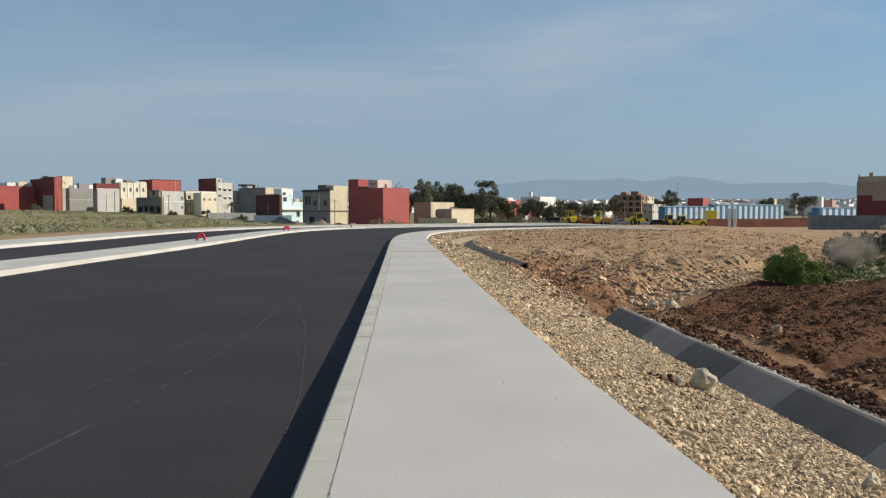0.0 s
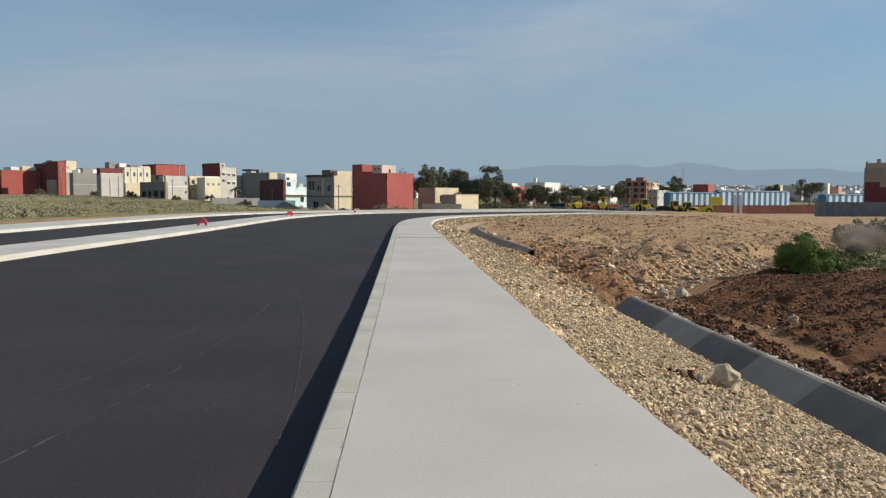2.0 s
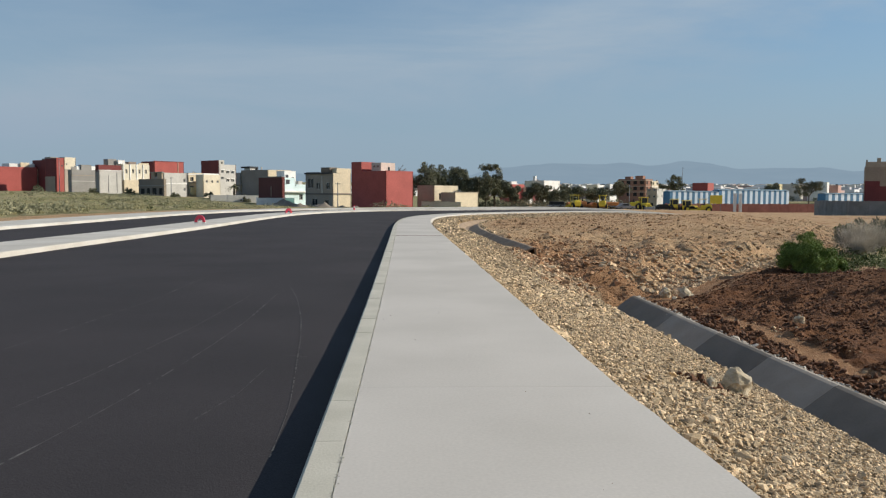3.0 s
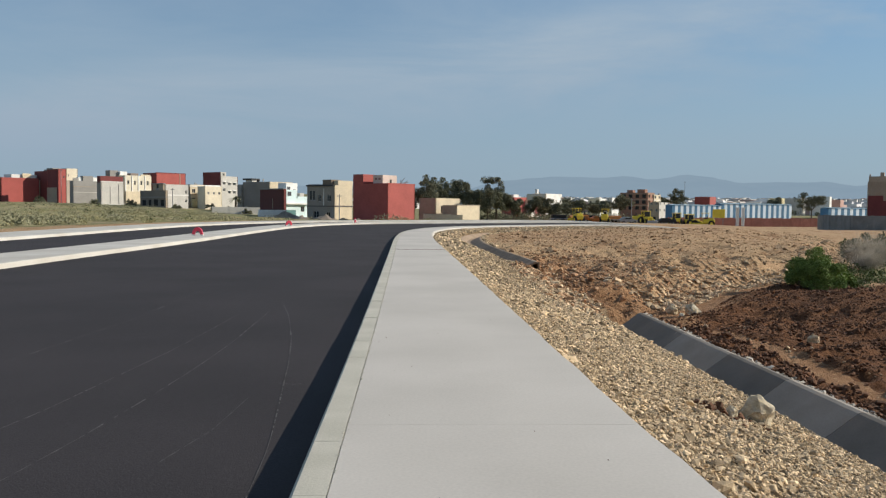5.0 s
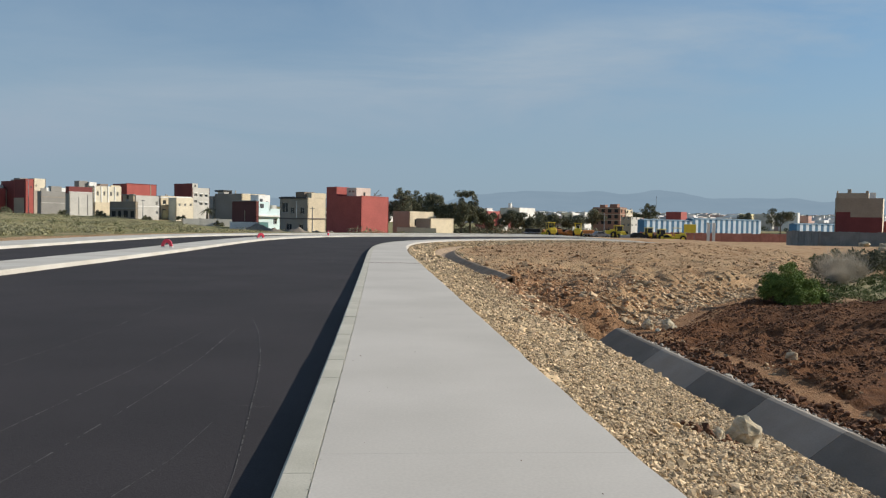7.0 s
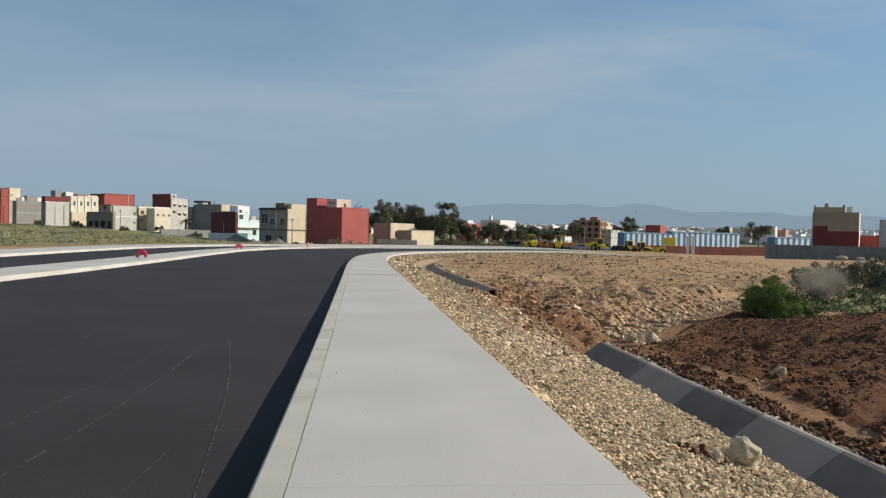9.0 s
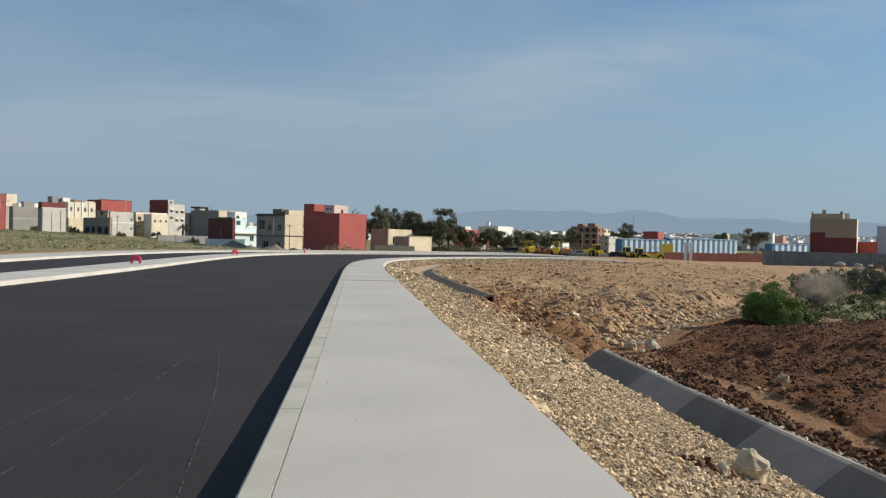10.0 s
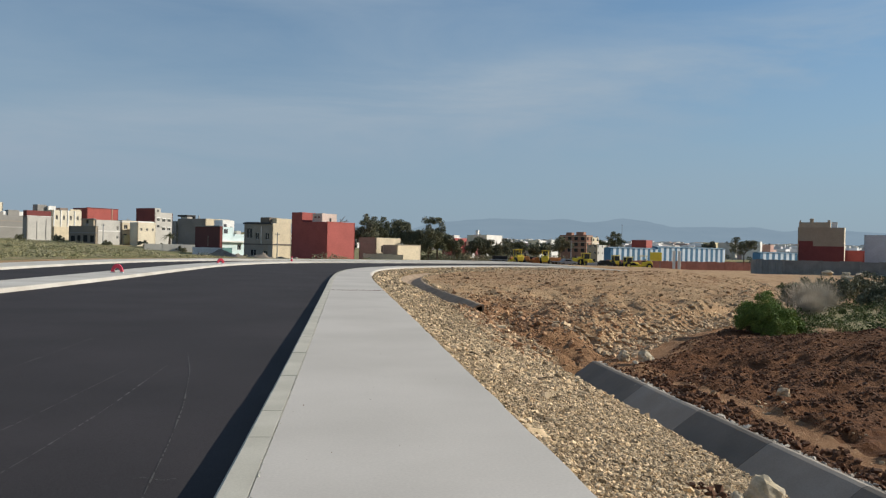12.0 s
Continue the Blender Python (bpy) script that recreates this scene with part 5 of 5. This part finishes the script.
for k in range(46):
    a, up_, ln = r.uniform(0, 6.28), r.uniform(-0.1, 1.2), r.uniform(1.8, 2.8)
    prev = None
    for j in range(6):
        t_ = j / 5
        d_ = ln * t_ * math.cos(up_ * (1 - t_ * 0.6))
        h_ = 2.6 + ln * t_ * math.sin(up_) - 1.5 * t_ * t_
        w_ = 0.28 * (1 - t_ * 0.85)
        V += [(math.cos(a) * d_ - math.sin(a) * w_, math.sin(a) * d_ + math.cos(a) * w_, h_), (math.cos(a) * d_ + math.sin(a) * w_, math.sin(a) * d_ - math.cos(a) * w_, h_ + 0.05)]
        if j:
            b_ = len(V)
            F.append((b_ - 4, b_ - 3, b_ - 1, b_ - 2))
mesh_object("fronds", V, F, M_EUCA, palm)


def beam_wall(label, a, b, z, high, mat, thick=0.25, pier=4.0, name="yard_wall", cap=None):
    """A boundary wall of bays between piers."""
    a, b = Vector((*a, z)), Vector((*b, z))
    d = b - a
    ob = thing(name, a, label, "wall", turn=math.atan2(d.y, d.x))
    n = max(1, round(d.length / pier))
    w = d.length / n
    for k in range(n):
        bm = bmesh.new()
        add_box(bm, k * w + 0.15, (k + 1) * w - 0.15, -thick / 2, thick / 2, -2.5, high + 0.06 * math.sin(k * 2.7))
        part("bay", bm, mat, ob)
        bm = bmesh.new()
        add_box(bm, k * w - 0.15, k * w + 0.15, -thick * 0.7, thick * 0.7, -2.5, high + 0.1)
        part("pier", bm, cap or mat, ob)
    return ob


M_BRICKWALL = material("red_block_wall", (0.46, 0.20, 0.145), 0.9, 0.15, 0.8, 9, 0.1, tint=(0.37, 0.155, 0.112), obj=0.1)
M_GREYWALL = material("grey_block_wall", (0.25, 0.245, 0.23), 0.95, 0.15, 0.6, 7, 0.1, tint=(0.19, 0.185, 0.17), obj=0.12)
M_PALEWALL = paint(BEIGE)
beam_wall("red block boundary wall along the yard", (72.6, 238), (129, 249), -2.5, 2.0, M_BRICKWALL, pier=3.4)
beam_wall("rough grey block wall before the brown house", (92.5, 174), (140, 158), -1.5, 2.3, M_GREYWALL, pier=4.0)
beam_wall("grey block wall running back from the corner", (92.5, 174.3), (98, 200), -1.5, 2.3, M_GREYWALL, pier=5.0)
beam_wall("tan rendered yard wall below the houses", (-55.4, 222.5), (-42.8, 228), -0.3, 1.6, paint(PALEGREY), pier=4)
beam_wall("whitewashed yard wall before the maroon house", (-39.2, 202.5), (-33.2, 206.2), -0.9, 1.6, paint(WHITE), pier=6)
beam_wall("beige yard wall beside the low buildings", (1, 178), (9.4, 175.5), -1.2, 1.4, M_PALEWALL, pier=3)


# ---- striped halls ----
M_BLUE = material("blue_cladding", (0.055, 0.19, 0.33), 0.5, 0.08, 0.6, 8, 0.0, obj=0.08)
M_PALEBLUE = material("pale_cladding", (0.70, 0.80, 0.86), 0.5, 0.06, 0.6, 8, 0.0, obj=0.05)
M_ROOF = material("roof_sheet", (0.38, 0.52, 0.60), 0.5, 0.08, 0.4, 5, 0.0)


def hall(at, length, high, panels, label, rise=0.4, turn=radians(30)):
    ob = thing("striped_hall", at, label, "hall", turn=turn)
    w = length / panels
    shared = []
    for k in (0, 1):
        me = bpy.data.meshes.new("cladding_panel")
        bm = bmesh.new()
        for q in range(3):
            add_box(bm, q * w / 3 + 0.01, q * w / 3 + w / 3 * 0.72, -0.10, 0.0, -2.0, high)
            add_box(bm, q * w / 3 + w / 3 * 0.72, (q + 1) * w / 3 + 0.01, -0.05, 0.0, -2.0, high)
        bm.to_mesh(me)
        bm.free()
        me.materials.append((M_BLUE, M_PALEBLUE)[k])
        shared.append(me)
    for k in range(panels):
        p = new("cladding_panel", shared[k % 2])
        p.parent, p.location = ob, (k * w, 0, 0)
    bm = bmesh.new()
    ys = [(-0.3, high), (1.4, high + rise), (2.8, high)]
    for (y0, z0), (y1, z1) in zip(ys[:-1], ys[1:]):
        v = [bm.verts.new(c) for c in ((-0.2, y0, z0), (length + 0.2, y0, z0), (length + 0.2, y1, z1), (-0.2, y1, z1))]
        bm.faces.new(v)
    bmesh.ops.solidify(bm, geom=bm.faces[:], thickness=0.12)
    part("roof", bm, M_ROOF, ob)
    bm = bmesh.new()
    add_box(bm, 0, 0.1, 0.02, 2.8, -2, high)
    add_box(bm, length - 0.1, length, 0.02, 2.8, -2, high)
    add_box(bm, 0.1, length - 0.1, 2.7, 2.8, -2, high)
    part("end_walls", bm, M_BLUE, ob)
    return ob


hall((81.1, 262, -2.5), 23.4, 5.7, 18, "long hall clad in blue and white stripes")
hall((101.5, 273.8, -2.5), 37.6, 6.3, 26, "hall clad in blue and pale stripes, next to a long one", 0.5)
hall((132.0, 262, -2.5), 25.5, 5.2, 15, "shorter blue and white striped hall")

# yellow board, white gate posts, lamp masts
M_YELLOW = material("yellow_paint", (0.80, 0.62, 0.05), 0.5, 0.08, 1, 10, 0.0)
M_WHITE = material("white_paint", (0.75, 0.74, 0.70), 0.6, 0.06, 1, 10, 0.0)
M_BLACK = material("black_rubber", (0.02, 0.02, 0.02), 0.85, 0.2, 3, 20, 0.0)
M_STEEL = material("grey_steel", (0.30, 0.31, 0.32), 0.5, 0.1, 2, 15, 0.0, metal=0.5)
M_ORANGE = material("orange_paint", (0.50, 0.19, 0.05), 0.6, 0.12, 2, 12, 0.0)
board = thing("site_board", (83.7, 228, -1.9), "square yellow site board on posts", "sign")
bm = bmesh.new()
add_box(bm, -1.75, 1.75, -0.06, 0.06, 1.5, 3.9, 0.03)
part("panel", bm, M_YELLOW, board)
for px_ in (-1.3, 1.3):
    bm = bmesh.new()
    add_box(bm, px_ - 0.06, px_ + 0.06, 0.06, 0.18, -1, 3.6)
    part("post", bm, M_STEEL, board)
for gx_ in (90.2, 91.8):
    gp = thing("gate_post", (gx_, 231, -1.9), "white masonry gate post by the red wall", "gate post", group="gate posts")
    bm = bmesh.new()
    add_box(bm, -0.35, 0.35, -0.3, 0.3, -1, 4.2, 0.05)
    add_box(bm, -0.45, 0.45, -0.4, 0.4, 4.2, 4.45, 0.05)
    part("shaft", bm, M_WHITE, gp)
for mx_, my_, mz_, mh_ in ((68.0, 262, -1.2, 6.5), (140, 430, 2, 15), (-70.0, 236, 1.0, 5.5), (-118.5, 276, 2.6, 10.5), (-19.0, 196.5, -1.4, 6.0)):
    mast = thing("utility_pole", (mx_, my_, mz_), "plain grey utility pole", "pole", group="utility poles")
    bm = bmesh.new()
    add_tube(bm, (0, 0, -1), (0, 0, mh_), 0.14, 0.09, 8)
    part("shaft", bm, M_STEEL, mast)
    bm = bmesh.new()
    add_box(bm, -0.6, 0.6, -0.05, 0.05, mh_ - 0.5, mh_ - 0.38)
    part("crossarm", bm, M_STEEL, mast)


# ---- parked road machines ----
def wheel(parent, x, y, r_, w, hub=M_YELLOW):
    bm = bmesh.new()
    add_tube(bm, (x, y - w / 2, r_), (x, y + w / 2, r_), r_, r_, 18)
    tyre = part("wheel", bm, M_BLACK, parent)
    bm = bmesh.new()
    add_tube(bm, (x, y - w / 2 - 0.03, r_), (x, y + w / 2 + 0.03, r_), r_ * 0.5, r_ * 0.5, 12)
    part("rim", bm, hub, tyre)


def roller(at, turn, label, drum=M_ORANGE, body=M_YELLOW, canopy=True):
    """A road roller: drum, engine body, rear wheels, canopy on posts."""
    ob = thing("road_roller", at, label, "road machine", group="parked road machines", turn=turn)
    ob.scale = (1.0, 1.0, 1.05)
    bm = bmesh.new()
    add_box(bm, -2.3, 0.2, -0.8, 0.8, 0.7, 1.7, 0.12)
    add_box(bm, -2.1, -1.0, -0.7, 0.7, 1.7, 1.95, 0.1)
    part("engine_body", bm, body, ob)
    bm = bmesh.new()
    add_box(bm, 0.8, 2.9, -1.0, -0.85, 0.45, 0.9, 0.03)
    add_box(bm, 0.8, 2.9, 0.85, 1.0, 0.45, 0.9, 0.03)
    add_box(bm, 0.2, 0.95, -1.0, 1.0, 0.6, 1.1, 0.05)
    part("drum_frame", bm, body, ob)
    bm = bmesh.new()
    add_tube(bm, (2.0, -0.84, 0.75), (2.0, 0.84, 0.75), 0.75, 0.75, 24)
    part("drum", bm, drum, ob)
    bm = bmesh.new()
    add_box(bm, -0.6, 0.1, -0.3, 0.3, 1.7, 1.9, 0.04)
    add_box(bm, -0.7, -0.55, -0.3, 0.3, 1.8, 2.4, 0.04)
    part("seat", bm, M_BLACK, ob)
    for y_ in (-0.85, 0.85):
        wheel(ob, -1.6, y_, 0.72, 0.5, body)
    if canopy:
        for x_ in (-0.9, 0.5):
            for y_ in (-0.65, 0.65):
                bm = bmesh.new()
                add_tube(bm, (x_, y_, 1.1), (x_, y_, 2.95), 0.05, 0.05, 6)
                part("canopy_post", bm, body, ob)
        bm = bmesh.new()
        add_box(bm, -1.2, 0.8, -0.9, 0.9, 2.95, 3.07, 0.05)
        part("canopy", bm, body, ob)
    return ob


def loader(at, turn, label, body=M_YELLOW):
    """A tractor loader: cab, bonnet, four wheels, bucket on an arm."""
    ob = thing("tractor_loader", at, label, "road machine", group="parked road machines", turn=turn)
    ob.scale = (0.95, 0.95, 0.95)
    bm = bmesh.new()
    add_box(bm, -1.6, 2.0, -0.6, 0.6, 0.8, 1.6, 0.1)
    part("bonnet", bm, body, ob)
    bm = bmesh.new()
    for x_ in (-1.5, 0.1):
        for y_ in (-0.7, 0.7):
            add_tube(bm, (x_, y_, 1.5), (x_, y_, 2.75), 0.06, 0.06, 6)
    add_box(bm, -1.65, 0.25, -0.85, 0.85, 2.75, 2.9, 0.05)
    part("cab", bm, body, ob)
    bm = bmesh.new()
    add_box(bm, -1.4, 0.0, -0.64, 0.64, 1.6, 2.7)
    part("cab_glass", bm, M_PANE, ob)
    for y_ in (-0.8, 0.8):
        wheel(ob, -1.1, y_, 0.8, 0.45)
        wheel(ob, 1.5, y_, 0.55, 0.4)
        bm = bmesh.new()
        add_tube(bm, (0.4, y_ * 0.8, 1.5), (2.6, y_ * 0.8, 1.0), 0.09, 0.09, 6)
        add_tube(bm, (2.6, y_ * 0.8, 1.0), (3.0, y_ * 0.8, 0.45), 0.09, 0.09, 6)
        part("lift_arm", bm, body, ob)
    bm = bmesh.new()
    add_box(bm, 2.9, 3.6, -1.1, 1.1, 0.1, 0.8, 0.08)
    part("bucket", bm, M_STEEL, ob)
    return ob


def trailer(at, turn, label, load=M_BLACK, long=5.0):
    """A low dark trailer with a boxy load."""
    ob = thing("low_trailer", at, label, "trailer", group="parked road machines", turn=turn)
    bm = bmesh.new()
    add_box(bm, -long / 2, long / 2, -1.0, 1.0, 0.65, 0.9, 0.03)
    add_tube(bm, (long / 2, 0, 0.75), (long / 2 + 1.2, 0, 0.6), 0.06, 0.06, 6)
    part("bed", bm, M_STEEL, ob)
    bm = bmesh.new()
    add_box(bm, -long * 0.4, long * 0.25, -0.8, 0.8, 0.9, 1.7, 0.1)
    part("load", bm, load, ob)
    for x_ in (-long * 0.3, long * 0.05):
        for y_ in (-0.95, 0.95):
            wheel(ob, x_, y_, 0.42, 0.28, M_STEEL)
    return ob


def car(at, turn, label, mat):
    ob = thing("car", at, label, "car", turn=turn)
    bm = bmesh.new()
    prof = [(-2.1, 0.45), (-2.15, 0.85), (-1.5, 0.95), (-1.0, 1.42), (0.5, 1.45), (1.1, 0.98), (2.0, 0.85), (2.1, 0.45)]
    a_ = [bm.verts.new((x_, -0.82, z_)) for x_, z_ in prof]
    b_ = [bm.verts.new((x_, 0.82, z_)) for x_, z_ in prof]
    bm.faces.new(a_)
    bm.faces.new(b_[::-1])
    for k in range(len(prof)):
        bm.faces.new([a_[k], a_[(k + 1) % len(prof)], b_[(k + 1) % len(prof)], b_[k]])
    part("body", bm, mat, ob)
    bm = bmesh.new()
    add_box(bm, -0.95, 0.55, -0.84, 0.84, 1.0, 1.35, 0.04)
    part("windows", bm, M_PANE, ob)
    for x_ in (-1.3, 1.3):
        for y_ in (-0.75, 0.75):
            wheel(ob, x_, y_, 0.32, 0.2, M_STEEL)
    return ob


def gz(x_, y_):
    return float(on_ground([x_], [y_])[0])


def rest(x_, y_):
    return (x_, y_, gz(x_, y_))


roller(rest(34.8, 182), radians(100), "yellow road roller with a canopy, parked", M_ORANGE)
roller(rest(41.4, 183), radians(75), "yellow road roller with an upright canopy", M_STEEL)
roller(rest(37.6, 184), radians(10), "roller with a rusty orange drum, parked side on", M_ORANGE, M_ORANGE, canopy=False)
loader(rest(47.2, 170), radians(-85), "yellow loader parked at the field's edge")
roller(rest(48.0, 184), radians(170), "low yellow roller without a canopy", M_STEEL, M_YELLOW, canopy=False)
loader(rest(57.6, 184), radians(95), "yellow tractor loader with a cab")
loader(rest(62.0, 186), radians(15), "yellow and black loader parked side on")
roller(rest(64.5, 185), radians(160), "yellow roller with dark drum", M_BLACK, M_YELLOW)
trailer(rest(32.0, 186), 0.1, "dark low trailer with equipment", M_BLACK)
trailer(rest(39.2, 188), 0.0, "dark trailer between the rollers", M_BLACK, 4)
trailer(rest(44.6, 187), 0.2, "dark trailer with a rusty load", M_ORANGE, 5)
trailer(rest(52.5, 187), -0.1, "dark trailer with stacked equipment", M_BLACK, 5.5)
car(rest(45.2, 178), 0.2, "small grey parked car", M_STEEL)
car(rest(54.3, 180), 0.1, "dark parked car by the machines", M_BLACK)


# ---- red road barriers on the median ----
M_RED = material("red_plastic", (0.74, 0.05, 0.09), 0.45, 0.06, 4, 30, 0.0)


def barrier(at, turn, label):
    """A rounded red and white plastic kerb block with an arched handle."""
    ob = thing("road_barrier", at, label, "barrier", group="red barriers on the median", turn=turn)
    for k in range(7):
        a0, a1 = math.pi * k / 7, math.pi * (k + 1) / 7
        bm = bmesh.new()
        vs_ = []
        for a_ in (a0, (a0 + a1) / 2, a1):
            for r_ in (0.30, 0.58):
                for y_ in (-0.18, 0.18):
                    vs_.append(bm.verts.new((math.cos(a_) * r_ * 0.46, y_ * 0.6, 0.04 + math.sin(a_) * r_ * 0.66)))
        for q in range(2):
            i0 = q * 4
            for f_ in ((0, 1, 5, 4), (2, 6, 7, 3), (0, 4, 6, 2), (1, 3, 7, 5)):
                bm.faces.new([vs_[i0 + j] for j in f_])
        for f_ in ((0, 2, 3, 1), (8, 9, 11, 10)):
            bm.faces.new([vs_[j] for j in f_])
        part("segment", bm, M_RED, ob)
    for x_ in (-0.2, 0.2):
        bm = bmesh.new()
        add_box(bm, x_ - 0.09, x_ + 0.09, -0.12, 0.12, 0.0, 0.05, 0.01)
        part("foot", bm, M_WHITE, ob)
    return ob


barrier((-11.4, 44.2, 0.0), 0.1, "red and white arched plastic barrier on the median")
barrier((-10.4, 67.2, 0.0), 0.5, "red arched plastic barrier near the median's gap")
post = thing("marker_post", (-6.4, 83.4, 0.0), "short red marker post on the pavement", "post")
bm = bmesh.new()
add_tube(bm, (0, 0, 0), (0, 0, 0.45), 0.10, 0.08, 10)
part("shaft", bm, M_RED, post)
bm = bmesh.new()
add_tube(bm, (0, 0, 0.27), (0, 0, 0.34), 0.105, 0.10, 10)
part("band", bm, M_WHITE, post)

# pale rubble before the grey wall, earth heaps by the houses
for k, (x_, y_, s_) in enumerate(((94, 160, 1.1), (97, 158, 0.9), (99, 157, 0.8), (103, 152, 0.9), (105, 151, 0.7), (107, 150, 0.8), (92, 150, 0.8))):
    boulder_at(x_, y_, (s_ * 1.5, s_, s_ * 0.7), "pale lump of dumped rubble before the wall", 80 + k, M_PALE)
M_HEAP = material("earth_heap", (0.27, 0.23, 0.185), 0.98, 0.2, 1.2, 12, 0.3, tint=(0.2, 0.165, 0.13))
for k, (x_, y_, s_) in enumerate(((-21.5, 188, 2.6), (-16.5, 180, 1.6), (-12.5, 170, 1.7), (-33, 205, 3.0), (-28, 198, 2.0))):
    heap = thing("earth_heap", (x_, y_, gz(x_, y_)), "heap of grey-brown earth near the houses", "earth heap")
    bm = bmesh.new()
    bmesh.ops.create_grid(bm, x_segments=28, y_segments=28, size=s_ * 1.6)
    for v in bm.verts:
        d_ = math.hypot(v.co.x, v.co.y * 1.3) / (s_ * 1.5)
        v.co.z = s_ * 0.62 * max(0.0, 1 - d_) ** 1.1 * (1 + 0.35 * noise.noise(v.co * 0.9 + Vector((k * 9, 0, 0)))) + 0.12 * noise.noise(v.co * 2.5) - 0.25
    part("mound", bm, M_HEAP, heap, smooth=True)

# ---- the far town and the mountains ----
def far_town():
    r_ = np.random.RandomState(9)
    cols = [(0.70, 0.68, 0.65), (0.60, 0.56, 0.53), (0.50, 0.36, 0.32), (0.76, 0.76, 0.76), (0.52, 0.52, 0.53)]
    groups_ = {k: ([], []) for k in range(len(cols))}
    for _ in range(2600):
        d = 520 + 2100 * r_.uniform(0, 1) ** 1.2
        b = radians(r_.uniform(-6, 44))
        x_, y_ = d * math.sin(b), d * math.cos(b)
        z_ = 0.0165 * (d - 330) - 2.5
        w_, l_, h_ = r_.uniform(6, 14), r_.uniform(6, 14), r_.choice([3.0, 3.5, 5.5, 6.5]) * r_.uniform(0.85, 1.1)
        if r_.uniform() < 0.35:
            h_ *= 0.7
        a = radians(50) + r_.uniform(-0.1, 0.1)
        V_, F_ = groups_[r_.choice(len(cols), p=[0.34, 0.26, 0.14, 0.16, 0.10])]
        n_ = len(V_)
        ca, sa = math.cos(a), math.sin(a)
        for zz in (z_ - 4, z_ + h_):
            for u_, v_ in ((0, 0), (w_, 0), (w_, l_), (0, l_)):
                V_.append((x_ + u_ * ca - v_ * sa, y_ + u_ * sa + v_ * ca, zz))
        F_ += [(n_ + 4, n_ + 5, n_ + 6, n_ + 7)] + [(n_ + i, n_ + (i + 1) % 4, n_ + 4 + (i + 1) % 4, n_ + 4 + i) for i in range(4)]
    for k, (V_, F_) in groups_.items():
        tagged(mesh_object("far_town", V_, F_, material("far_wall", cols[k], 0.9, 0.1, 0.1, 1.0, 0.0, island=0.2)), "distant low town of pale flat-roofed houses", "town", kind="stuff")


far_town()
r = np.random.RandomState(19)
bb, dd = np.radians(r.uniform(-8, 46, 420)), 420 + 900 * r.uniform(0, 1, 420)
px, py = dd * np.sin(bb), dd * np.cos(bb)
scrub("far_trees", zip(px, py, 0.0165 * (dd - 330) - 2.0), 6, 4, 70, 1.0, M_EUCA, "dark trees dotted through the distant town", 20)


def mountains(name, ridge, depth, base, label, mat):
    """A range: ridge line heights along x, with spurs falling to the plain."""
    xs = np.arange(-2600, 4800, 40.0)
    top = np.interp(xs, [p[0] for p in ridge], [p[1] for p in ridge]) + 5 * relief(xs, xs * 0, 160, 3, 3)
    V_, F_ = [], []
    rows_ = 9
    for k in range(rows_):
        t_ = k / (rows_ - 1)
        y_ = depth - 700 * (1 - t_)
        spur = relief(xs, xs * 0 + k * 90.0, 260, 5, 3)
        h_ = base + (top - base) * np.clip(t_ ** 1.1 + 0.0 * spur * math.sin(math.pi * t_), 0, 1)
        V_ += [(a, y_, c) for a, c in zip(xs, h_)]
    n_ = len(xs)
    F_ = [(k * n_ + i, k * n_ + i + 1, (k + 1) * n_ + i + 1, (k + 1) * n_ + i) for k in range(rows_ - 1) for i in range(n_ - 1)]
    return tagged(mesh_object(name, V_, F_, mat, smooth=True), label, "mountains", kind="structure")


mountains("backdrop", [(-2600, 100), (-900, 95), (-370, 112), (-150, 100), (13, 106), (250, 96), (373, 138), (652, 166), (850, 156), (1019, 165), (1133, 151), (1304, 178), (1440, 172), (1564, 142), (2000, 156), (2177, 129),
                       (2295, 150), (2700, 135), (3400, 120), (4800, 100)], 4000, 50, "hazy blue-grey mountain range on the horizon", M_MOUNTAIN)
